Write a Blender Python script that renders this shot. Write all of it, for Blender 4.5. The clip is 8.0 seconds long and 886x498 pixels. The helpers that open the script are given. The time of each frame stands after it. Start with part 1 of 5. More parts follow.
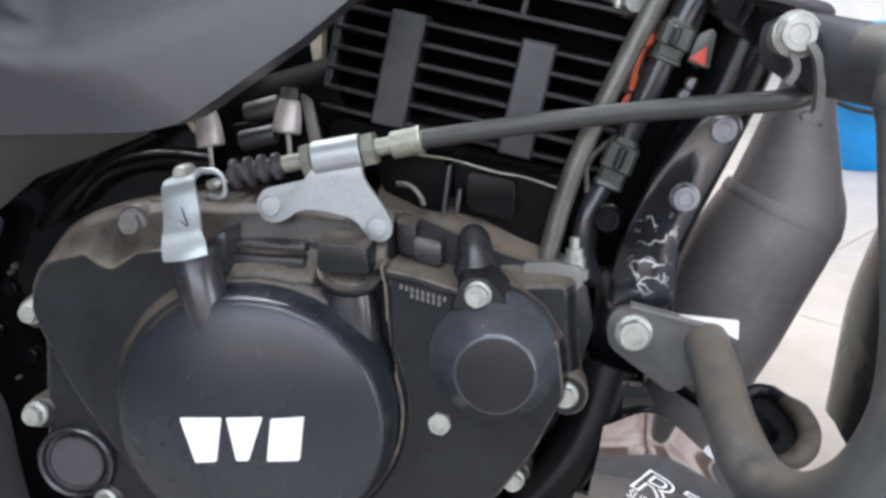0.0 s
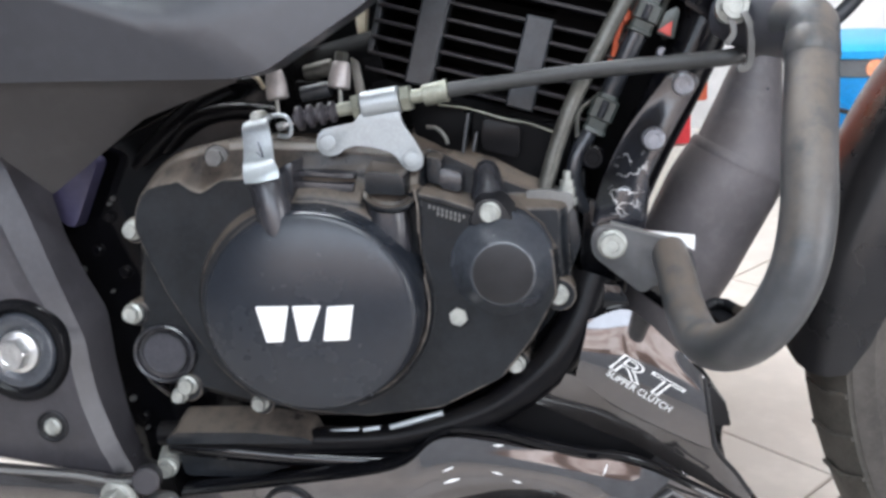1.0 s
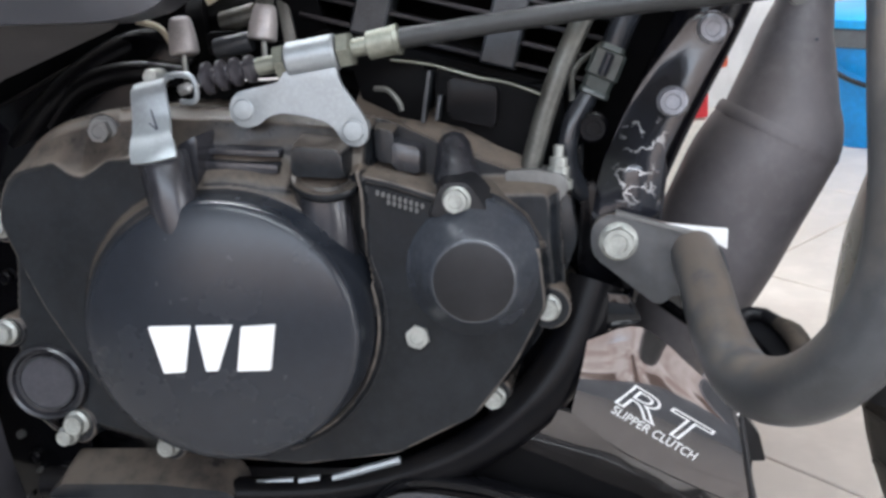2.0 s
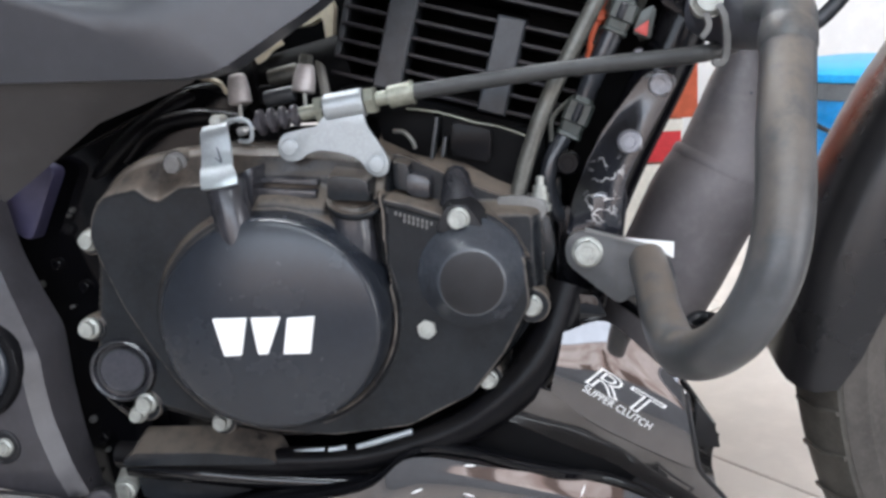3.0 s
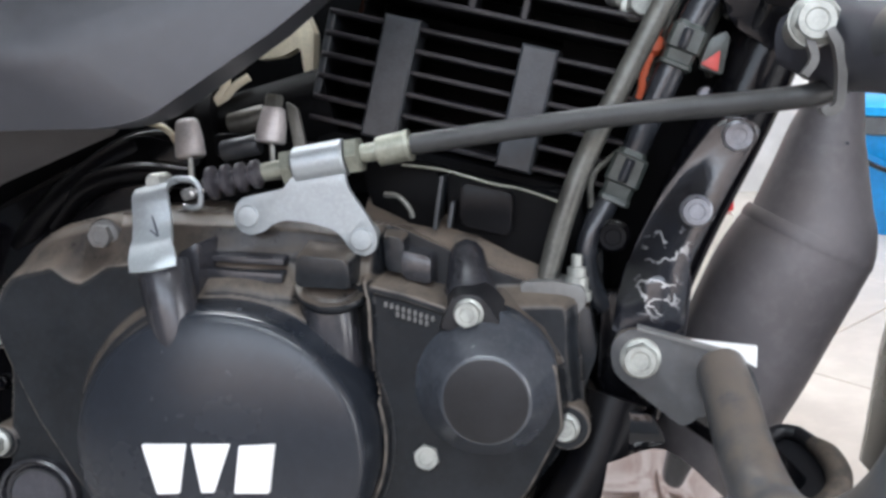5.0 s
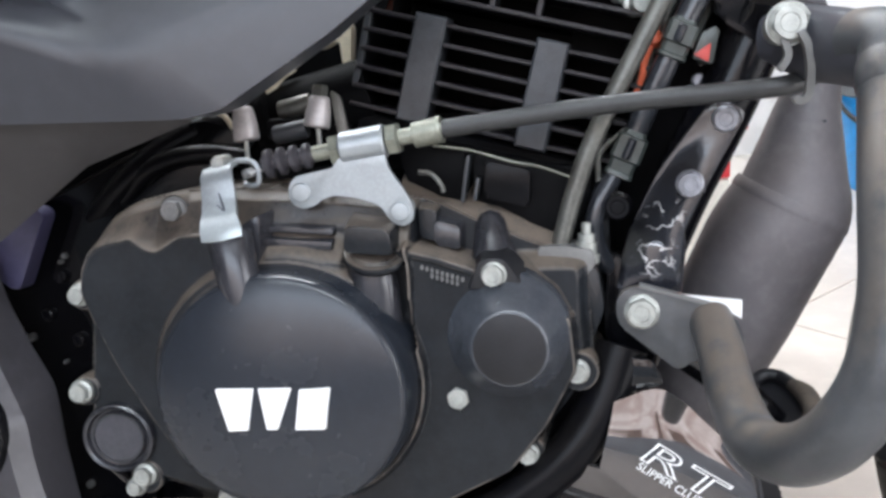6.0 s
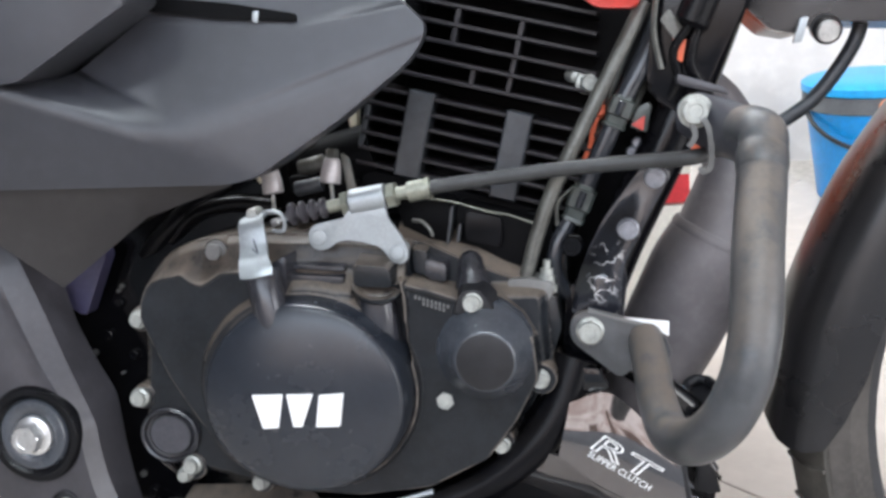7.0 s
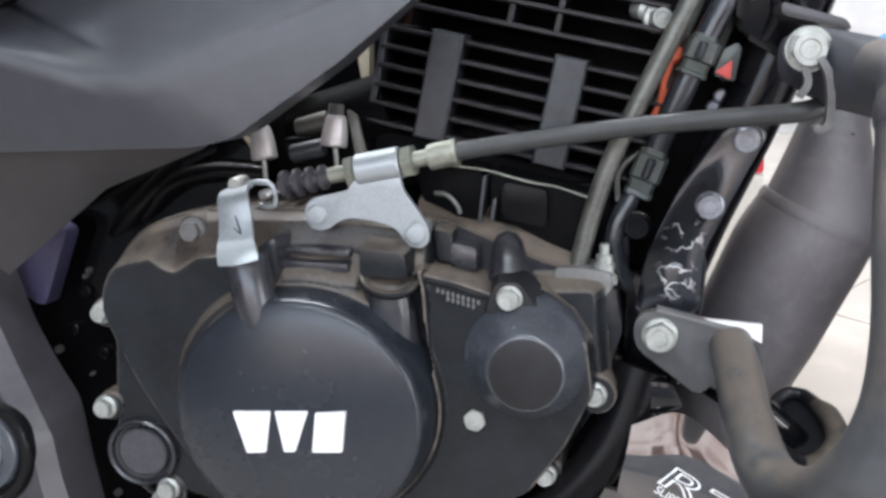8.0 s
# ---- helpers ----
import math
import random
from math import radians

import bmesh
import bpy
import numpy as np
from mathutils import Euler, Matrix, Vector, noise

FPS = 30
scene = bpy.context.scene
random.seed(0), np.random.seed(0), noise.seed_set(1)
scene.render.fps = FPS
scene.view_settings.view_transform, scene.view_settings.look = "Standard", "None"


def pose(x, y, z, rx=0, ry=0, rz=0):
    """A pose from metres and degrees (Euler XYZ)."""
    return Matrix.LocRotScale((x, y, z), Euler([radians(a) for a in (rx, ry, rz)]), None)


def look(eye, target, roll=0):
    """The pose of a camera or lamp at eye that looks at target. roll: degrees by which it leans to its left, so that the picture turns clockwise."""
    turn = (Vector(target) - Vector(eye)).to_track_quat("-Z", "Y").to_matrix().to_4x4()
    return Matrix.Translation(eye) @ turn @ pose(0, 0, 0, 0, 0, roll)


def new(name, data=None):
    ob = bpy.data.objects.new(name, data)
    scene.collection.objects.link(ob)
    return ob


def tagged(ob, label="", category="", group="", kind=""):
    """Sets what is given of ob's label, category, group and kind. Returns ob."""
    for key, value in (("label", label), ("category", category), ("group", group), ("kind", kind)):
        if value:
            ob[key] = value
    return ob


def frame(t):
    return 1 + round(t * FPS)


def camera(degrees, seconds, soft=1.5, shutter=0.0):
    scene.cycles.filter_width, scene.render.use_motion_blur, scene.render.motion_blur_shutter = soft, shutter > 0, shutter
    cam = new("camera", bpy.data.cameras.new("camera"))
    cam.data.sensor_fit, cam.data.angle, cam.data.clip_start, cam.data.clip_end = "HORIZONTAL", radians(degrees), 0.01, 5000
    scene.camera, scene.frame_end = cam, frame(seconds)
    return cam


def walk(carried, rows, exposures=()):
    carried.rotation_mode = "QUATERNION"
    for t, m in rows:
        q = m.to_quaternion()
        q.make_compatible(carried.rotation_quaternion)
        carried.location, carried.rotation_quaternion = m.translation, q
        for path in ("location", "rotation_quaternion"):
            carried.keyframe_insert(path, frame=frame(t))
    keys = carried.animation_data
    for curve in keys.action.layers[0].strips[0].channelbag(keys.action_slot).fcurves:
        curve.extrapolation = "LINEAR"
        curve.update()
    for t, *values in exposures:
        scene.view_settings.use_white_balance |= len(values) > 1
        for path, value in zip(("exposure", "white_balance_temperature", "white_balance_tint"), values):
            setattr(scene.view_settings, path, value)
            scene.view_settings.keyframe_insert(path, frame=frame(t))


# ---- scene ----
from mathutils.bvhtree import BVHTree

cam = camera(47.7, 8.0, soft=3.0)
# the motorcycle leans on its side stand; the path is given in its axes
BIKE = Matrix.Rotation(radians(-9), 4, "X")
PATH = [
    (0, (0.087, -0.582, 0.51), (-0.234, 1.354, 0.126), -3.3),
    (0.5, (0.097, -0.675, 0.527), (-0.246, 1.259, 0.153), -3.1),
    (1, (0.098, -0.72, 0.484), (-0.232, 1.22, 0.128), -2.8),
    (1.5, (0.081, -0.653, 0.431), (-0.24, 1.29, 0.08), -3.0),
    (2, (0.098, -0.572, 0.463), (-0.243, 1.361, 0.079), -3.2),
    (2.2, (0.103, -0.572, 0.486), (-0.227, 1.364, 0.107), -3.1),
    (3.3, (0.117, -0.717, 0.451), (-0.226, 1.236, 0.191), -3.0),
    (3.5, (0.112, -0.708, 0.433), (-0.227, 1.246, 0.177), -2.9),
    (4, (0.098, -0.653, 0.415), (-0.243, 1.301, 0.157), -2.6),
    (4.5, (0.085, -0.586, 0.456), (-0.272, 1.363, 0.18), -2.7),
    (5, (0.1, -0.546, 0.475), (-0.285, 1.403, 0.244), -2.9),
    (5.2, (0.091, -0.561, 0.482), (-0.281, 1.387, 0.221), -2.9),
    (6.3, (0.119, -0.652, 0.495), (-0.293, 1.279, 0.178), -4.0),
    (6.5, (0.138, -0.687, 0.506), (-0.275, 1.242, 0.176), -4.5),
    (7, (0.135, -0.739, 0.529), (-0.259, 1.198, 0.223), -4.0),
    (7.5, (0.138, -0.627, 0.513), (-0.327, 1.289, 0.179), -4.3),
    (8, (0.115, -0.606, 0.513), (-0.364, 1.303, 0.155), -4.1),
]
walk(cam, [(t, BIKE @ look(eye, target, roll)) for t, eye, target, roll in PATH], [(0, 1.25), (1.0, 1.33), (1.5, 1.14), (2.0, 1.12), (3.4, 1.24), (4.0, 1.04), (4.6, 1.07), (5.2, 1.31), (6.5, 1.37), (7.0, 1.29), (7.5, 1.08), (8, 1.32)])

# ---- world, light, exposure ----
world = bpy.data.worlds.new("sky")
scene.world = world
world.use_nodes = True
wn = world.node_tree
sky = wn.nodes.new("ShaderNodeTexSky")
sky.sky_type, sky.sun_disc = "NISHITA", False
sky.sun_elevation, sky.sun_rotation = radians(48), radians(326)
wn.links.new(sky.outputs[0], wn.nodes["Background"].inputs[0])
wn.nodes["Background"].inputs[1].default_value = 0.12


def area(name, m, sx, sy, watts, colour):
    data = bpy.data.lights.new(name, "AREA")
    data.shape, data.size, data.size_y, data.energy, data.color = "RECTANGLE", sx, sy, watts, colour
    ob = new(name, data)
    ob.matrix_world = m
    return ob


sun_data = bpy.data.lights.new("sun", "SUN")
sun_data.energy, sun_data.angle, sun_data.color = 5.0, radians(0.6), (1.0, 0.95, 0.88)
new("sun", sun_data).matrix_world = look((-2.0, 3.0, 4.0), (0, 0, 0))
# daylight in the open shop front
area("shop_front_daylight", look((0.2, -3.2, 2.25), (0.2, 0.6, 0.5)), 4.2, 0.95, 30, (0.79, 0.88, 1.0))
# unseen side lamp, added for highlights down the right of upright parts
area("side_fill_light", look((3.3, -1.55, 1.1), (0.2, -0.2, 0.4)), 1.5, 1.9, 25, (0.97, 0.95, 0.98))
# two unseen ceiling lamps, placed to put highlights on dome and shroud
area("ceiling_fill_light", look((0.3, -1.35, 2.8), (0.3, -1.35, 0)), 2.6, 0.25, 26, (0.82, 0.92, 1.0))
area("ceiling_fill_light", look((-0.6, 1.38, 2.8), (-0.6, 1.38, 0)), 1.9, 0.2, 36, (0.88, 0.94, 1.0))

# ---- materials ----


def material(name, base, rough=0.5, metal=0.0, vary=0.0, scale=40.0, bump=0.0, bump_scale=900.0, coat=0.0,
             second=None, dust=None, dust_amount=0.0, rough_vary=0.0, scratch=None, scratch_at=(), spec=0.5, dust_patch=(0.34, 0.6), worn=None):
    """Principled surface: colour broken up at two scales, fine relief, dust lying on upward faces, pale scuffs."""
    m = bpy.data.materials.new(name)
    m.use_nodes = True
    t = m.node_tree
    b = t.nodes["Principled BSDF"]
    tc = t.nodes.new("ShaderNodeTexCoord")
    geo = t.nodes.new("ShaderNodeNewGeometry")

    def noise_at(s, detail=4.0, rough_=0.6):
        n = t.nodes.new("ShaderNodeTexNoise")
        n.inputs["Scale"].default_value, n.inputs["Detail"].default_value, n.inputs["Roughness"].default_value = s, detail, rough_
        t.links.new(geo.outputs["Position"], n.inputs["Vector"])
        return n.outputs["Fac"]

    def ramp(fac, lo, hi):
        r = t.nodes.new("ShaderNodeMapRange")
        r.inputs["From Min"].default_value, r.inputs["From Max"].default_value = lo, hi
        r.interpolation_type = "SMOOTHSTEP"
        t.links.new(fac, r.inputs["Value"])
        return r.outputs["Result"]

    def maths(op, a, b_):
        n = t.nodes.new("ShaderNodeMath")
        n.operation = op
        for i, v in enumerate((a, b_)):
            if isinstance(v, (int, float)):
                n.inputs[i].default_value = v
            else:
                t.links.new(v, n.inputs[i])
        return n.outputs[0]

    def mix(fac, a, b_):
        n = t.nodes.new("ShaderNodeMix")
        n.data_type = "RGBA"
        if isinstance(fac, (int, float)):
            n.inputs[0].default_value = fac
        else:
            t.links.new(fac, n.inputs[0])
        for i, v in ((6, a), (7, b_)):
            if isinstance(v, tuple):
                n.inputs[i].default_value = (*v, 1)
            else:
                t.links.new(v, n.inputs[i])
        return n.outputs[2]

    col = base
    big, fine = noise_at(scale), noise_at(scale * 9, 3.0)
    if vary or second:
        other = second or tuple(min(1, c * (1 + vary)) for c in base)
        low = tuple(c * (1 - vary * 0.6) for c in base)
        col = mix(ramp(big, 0.35, 0.7), low, other)
        col = mix(maths("MULTIPLY", ramp(fine, 0.4, 0.75), 0.4), col, tuple(min(1, c * 1.25) for c in other))
    if worn:
        # bare, dust-rubbed metal along raised edges, with their highlights put into the colour
        edge = maths("MULTIPLY", ramp(geo.outputs["Pointiness"], 0.515, 0.56), ramp(noise_at(70, 3.0), 0.3, 0.6))
        col = mix(maths("MULTIPLY", edge, 0.75), col, worn)
    rough_out = None
    if dust:
        sep = t.nodes.new("ShaderNodeSeparateXYZ")
        t.links.new(geo.outputs["Normal"], sep.inputs[0])
        up = ramp(sep.outputs["Z"], 0.1, 0.9)
        d = maths("MULTIPLY", maths("ADD", maths("MULTIPLY", up, 1.0), 0.02), ramp(noise_at(scale * 1.7, 6.0, 0.7), *dust_patch))
        d = maths("MULTIPLY", d, dust_amount)
        col = mix(d, col, dust)
        rough_out = maths("ADD", maths("MULTIPLY", d, 0.4), rough)
    if scratch:
        near = None
        for place in scratch_at:
            d_ = t.nodes.new("ShaderNodeVectorMath")
            d_.operation = "DISTANCE"
            t.links.new(tc.outputs["Object"], d_.inputs[0])
            d_.inputs[1].default_value = place[:3]
            r_ = t.nodes.new("ShaderNodeMapRange")
            r_.inputs["From Min"].default_value, r_.inputs["From Max"].default_value = place[3], place[3] * 0.45
            t.links.new(d_.outputs["Value"], r_.inputs["Value"])
            near = r_.outputs["Result"] if near is None else maths("MAXIMUM", near, r_.outputs["Result"])
        s = maths("MULTIPLY", maths("SUBTRACT", 1.0, ramp(maths("ABSOLUTE", maths("SUBTRACT", noise_at(75, 2.5, 0.6), 0.5), 0.0), 0.010, 0.032)), maths("MULTIPLY", near, ramp(noise_at(260, 2.0), 0.36, 0.5)))
        col = mix(s, col, scratch)
    if isinstance(col, tuple):
        b.inputs["Base Color"].default_value = (*col, 1)
    else:
        t.links.new(col, b.inputs["Base Color"])
    b.inputs["Roughness"].default_value, b.inputs["Metallic"].default_value = rough, metal
    b.inputs["Specular IOR Level"].default_value = spec
    if rough_vary:
        rough_out = maths("ADD", rough_out if rough_out else rough, maths("MULTIPLY", maths("SUBTRACT", big, 0.5), rough_vary))
    if rough_out:
        t.links.new(rough_out, b.inputs["Roughness"])
    b.inputs["Coat Weight"].default_value, b.inputs["Coat Roughness"].default_value = coat, 0.04
    if bump:
        n = t.nodes.new("ShaderNodeBump")
        n.inputs["Strength"].default_value, n.inputs["Distance"].default_value = bump, 0.0006
        t.links.new(noise_at(bump_scale, 2.0), n.inputs["Height"])
        t.links.new(n.outputs[0], b.inputs["Normal"])
    return m


DUST = (0.125, 0.102, 0.074)
M_COVER = material("satin black casting", (0.0105, 0.0125, 0.0155), 0.2, 0.0, 0.3, 30, 0.22, 1300, dust=(0.165, 0.132, 0.105), dust_amount=0.68, dust_patch=(0.2, 0.58), rough_vary=0.12, spec=0.28, worn=(0.17, 0.145, 0.125))
M_CASE = material("dusty black casting", (0.0105, 0.0125, 0.0155), 0.2, 0.0, 0.3, 30, 0.22, 1300, dust=(0.165, 0.132, 0.105), dust_amount=0.5, dust_patch=(0.2, 0.58), rough_vary=0.12, spec=0.28)
M_DOME = material("satin black paint", (0.0165, 0.0195, 0.026), 0.27, 0.0, 0.1, 22, 0.1, 1600, rough_vary=0.05, spec=0.5)
M_CAP = material("dark grey plastic", (0.040, 0.045, 0.055), 0.26, 0.0, 0.2, 40, 0.2, 1800, rough_vary=0.1, spec=0.9)
M_DUSTY = material("dust-caked casting", (0.078, 0.063, 0.052), 0.6, 0.0, 0.4, 60, 0.5, 700, second=(0.034, 0.029, 0.026), dust=(0.16, 0.122, 0.092), dust_amount=0.5)
M_DULL = material("blued steel bolt", (0.22, 0.226, 0.25), 0.36, 0.7, 0.3, 120, 0.2, 1500, rough_vary=0.2)
# cover black made paler and shinier: the tower's sheen put into the paint
M_TOWER = material("sheen-lifted satin black paint", (0.022, 0.022, 0.026), 0.20, 0.0, 0.4, 40, 0.15, 1400, rough_vary=0.15, spec=0.6)
M_CAPDARK = material("black plastic", (0.010, 0.010, 0.012), 0.42, 0.0, 0.3, 60, 0.2, 1800, spec=0.4)
M_GLOSS = material("gloss black enamel", (0.0028, 0.0028, 0.0036), 0.12, 0.0, 0.3, 18, 0.06, 500, dust=DUST, dust_amount=0.05, rough_vary=0.12, spec=0.22)
M_FRAME = material("black frame enamel", (0.0032, 0.0032, 0.0045), 0.18, 0.0, 0.3, 25, 0.1, 600, dust=DUST, dust_amount=0.06, rough_vary=0.15, spec=0.22)
M_SCUFF = material("scuffed black enamel", (0.012, 0.013, 0.018), 0.2, 0.0, 0.3, 25, 0.15, 500, dust=DUST, dust_amount=0.2, scratch=(0.5, 0.49, 0.49), scratch_at=((0.112, -0.089, 0.419, 0.012), (0.107, -0.091, 0.398, 0.013)), rough_vary=0.12, spec=0.8)
M_COWL = material("polished black plastic", (0.13, 0.122, 0.122), 0.05, 0.8, 0.1, 14, 0.14, 24, coat=0.6, rough_vary=0.03)
M_LACQUER = material("deep black lacquer", (0.004, 0.004, 0.005), 0.07, 0.0, 0.3, 18, 0.06, 300, rough_vary=0.05, spec=0.5)
M_FAIRING = material("matt grey plastic", (0.034, 0.035, 0.041), 0.29, 0.0, 0.12, 9, 0.2, 2200, rough_vary=0.08)
# shroud plastic darkened: the downward panel's shade is put into the colour
M_LOWPLASTIC = material("dark grained plastic", (0.031, 0.029, 0.030), 0.5, 0.0, 0.12, 9, 0.3, 1800, rough_vary=0.1, spec=0.35)
M_TUBE = material("matt black powder coat", (0.052, 0.055, 0.060), 0.33, 0.0, 0.25, 20, 0.25, 1500, dust=(0.25, 0.19, 0.14), dust_amount=0.45, rough_vary=0.15)
M_ARM = material("violet black powder coat", (0.040, 0.041, 0.050), 0.40, 0.0, 0.25, 20, 0.25, 1500, rough_vary=0.15)
M_EXHAUST = material("heat-proof black paint", (0.128, 0.117, 0.123), 0.5, 0.0, 0.2, 16, 0.25, 1200, dust=(0.20, 0.17, 0.15), dust_amount=0.35, rough_vary=0.15)
M_ZINC = material("bright zinc plate", (0.34, 0.365, 0.38), 0.42, 0.6, 0.08, 60, 0.1, 900, rough_vary=0.2)
M_BOLT = material("dull zinc bolt", (0.345, 0.355, 0.335), 0.42, 0.6, 0.3, 120, 0.2, 1500, dust=(0.30, 0.26, 0.21), dust_amount=0.25, rough_vary=0.2)
M_STEEL = material("bright steel", (0.60, 0.60, 0.60), 0.30, 0.9, 0.2, 90, 0.15, 1200, rough_vary=0.15)
M_OLIVE = material("olive passivated zinc", (0.235, 0.24, 0.20), 0.40, 0.55, 0.25, 80, 0.2, 1200)
M_PIPE = material("grey painted steel pipe", (0.105, 0.105, 0.096), 0.36, 0.5, 0.3, 50, 0.25, 900, dust=DUST, dust_amount=0.3, rough_vary=0.25)
M_FIN = material("black enamelled fins", (0.011, 0.0105, 0.013), 0.30, 0.0, 0.35, 30, 0.25, 700, dust=(0.13, 0.115, 0.12), dust_amount=0.22, spec=0.34)
# near-black for deep gaps: their shade is put into the colour
M_VOID = material("gap shade black", (0.0025, 0.0025, 0.003), 0.6, 0.0, 0.3, 30, 0.1, 900, spec=0.08)
M_RAIL = material("satin black rail enamel", (0.0035, 0.0035, 0.0045), 0.28, 0.0, 0.3, 30, 0.15, 900, dust=DUST, dust_amount=0.03, spec=0.13)
M_CONN = material("grey green plastic", (0.036, 0.043, 0.040), 0.30, 0.0, 0.3, 80, 0.2, 900)
M_STRIP = material("grey damper rubber", (0.028, 0.031, 0.036), 0.36, 0.0, 0.3, 70, 0.3, 900)
M_RUBBER = material("black rubber", (0.005, 0.005, 0.006), 0.24, 0.0, 0.3, 50, 0.3, 900, spec=0.22)
M_BOOT = material("greyed rubber", (0.040, 0.037, 0.043), 0.33, 0.0, 0.3, 60, 0.2, 900)
M_CABLE = material("black cable sheath", (0.028, 0.029, 0.030), 0.42, 0.0, 0.2, 60, 0.2, 900)
M_POST = material("dull pinkish grey casting", (0.46, 0.43, 0.425), 0.42, 0.35, 0.2, 80, 0.2, 900)
M_HOSE = material("glossy black conduit", (0.024, 0.026, 0.031), 0.22, 0.0, 0.25, 60, 0.25, 700, rough_vary=0.15, spec=0.6)
M_TYRE = material("dusty tyre rubber", (0.066, 0.060, 0.052), 0.7, 0.0, 0.35, 40, 0.5, 700, dust=(0.18, 0.155, 0.125), dust_amount=0.2)
M_SIDEWALL = material("dusty brown sidewall", (0.055, 0.049, 0.044), 0.8, 0.0, 0.35, 30, 0.5, 500)
M_FENDER = material("satin black fender", (0.012, 0.0115, 0.0125), 0.28, 0.0, 0.2, 20, 0.1, 900, dust=(0.18, 0.15, 0.12), dust_amount=0.05, rough_vary=0.1, spec=0.5)
M_PLATE = material("matt grey bracket paint", (0.040, 0.038, 0.043), 0.30, 0.1, 0.2, 22, 0.2, 1200, rough_vary=0.12)
M_ALLOY = material("grey painted alloy", (0.15, 0.148, 0.145), 0.42, 0.2, 0.15, 30, 0.25, 900, rough_vary=0.15)
M_VIOLET = material("violet grey panel", (0.045, 0.042, 0.085), 0.45, 0.0, 0.2, 20)
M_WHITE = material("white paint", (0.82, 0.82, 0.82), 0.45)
M_PALE = material("pale plastic", (0.62, 0.55, 0.42), 0.55, 0.0, 0.15, 90)
M_RED = material("red plastic", (0.42, 0.03, 0.02), 0.35, 0.0, 0.15, 30)
M_ORANGE = material("orange red cardboard", (0.55, 0.11, 0.05), 0.55, 0.0, 0.15, 25)
M_REDCARD = material("red cardboard", (0.60, 0.035, 0.045), 0.55, 0.0, 0.12, 25)
M_WHITECARD = material("white cardboard", (0.72, 0.68, 0.61), 0.6, 0.0, 0.08, 25)
M_MARK = material("black marker", (0.03, 0.035, 0.05), 0.5)
M_GLASS = material("grey sight glass", (0.038, 0.038, 0.047), 0.16, 0.0, 0.2, 60, coat=0.6)
M_BLUE = material("blue plastic", (0.0, 0.27, 0.70), 0.35, 0.0, 0.1, 12, 0.1, 600)
M_BLUELID = material("light blue plastic", (0.01, 0.33, 0.72), 0.35, 0.0, 0.1, 12)
M_BAND = material("dark grey plastic band", (0.10, 0.11, 0.12), 0.5, 0.0, 0.2, 20)
M_LABEL = material("orange label", (0.75, 0.30, 0.16), 0.5, 0.0, 0.2, 120)
M_TILE = material("cream glazed tile", (0.555, 0.50, 0.45), 0.22, 0.0, 0.03, 2, 0.03, 300, rough_vary=0.08)
M_GROUT = material("grey grout", (0.42, 0.39, 0.35), 0.85, 0.0, 0.2, 60, 0.4, 400)
M_WALL = material("white wall paint", (0.69, 0.675, 0.66), 0.75, 0.0, 0.10, 1.6, 0.2, 250)
M_PARAPET = material("blue grey wall paint", (0.38, 0.42, 0.48), 0.6, 0.0, 0.15, 3, 0.2, 250)
M_DIM = material("dark grey wall paint", (0.09, 0.088, 0.086), 0.7, 0.0, 0.15, 3, 0.2, 250)
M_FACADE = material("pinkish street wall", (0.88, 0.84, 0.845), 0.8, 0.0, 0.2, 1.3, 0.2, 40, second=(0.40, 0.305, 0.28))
# the wall is given a glow to brighten its reflection in the cowl
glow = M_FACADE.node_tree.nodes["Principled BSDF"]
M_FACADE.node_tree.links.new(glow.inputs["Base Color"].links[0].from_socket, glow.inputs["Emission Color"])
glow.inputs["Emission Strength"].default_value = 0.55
M_PANEL = material("dark brown panel paint", (0.14, 0.085, 0.065), 0.6, 0.0, 0.3, 4, 0.2, 60)
M_CEIL = material("dull white ceiling paint", (0.42, 0.41, 0.40), 0.8, 0.0, 0.04, 3)
M_GROUND = material("pale street concrete", (0.34, 0.32, 0.29), 0.85, 0.0, 0.2, 2, 0.4, 60)

# ---- mesh helpers (millimetres in the bike's own axes: x forward, y away, z up) ----
MM = 0.001


def part(name, bm, mat, parent=None, label="", angle=38, scale=MM):
    """Link a bmesh as ONE mesh object under its parent."""
    bmesh.ops.remove_doubles(bm, verts=bm.verts, dist=1e-5)
    bmesh.ops.recalc_face_normals(bm, faces=bm.faces)
    if scale != 1:
        bmesh.ops.scale(bm, vec=(scale,) * 3, verts=bm.verts)
    me = bpy.data.meshes.new(name)
    bm.to_mesh(me)
    bm.free()
    me.shade_smooth()
    me.set_sharp_from_angle(angle=radians(angle))
    me.materials.append(mat)
    ob = new(name, me)
    if parent:
        ob.parent = parent
    if label:
        ob["label"] = label
    return ob


def thing(name, label, category, group="", kind=""):
    return tagged(new(name), label, category, group, kind)


def bevel_sharp(bm, width, segments=2, limit=30):
    edges = [e for e in bm.edges if len(e.link_faces) == 2 and e.calc_face_angle(0) > radians(limit)]
    bmesh.ops.bevel(bm, geom=edges, offset=width, segments=segments, affect="EDGES", profile=0.6, clamp_overlap=True)


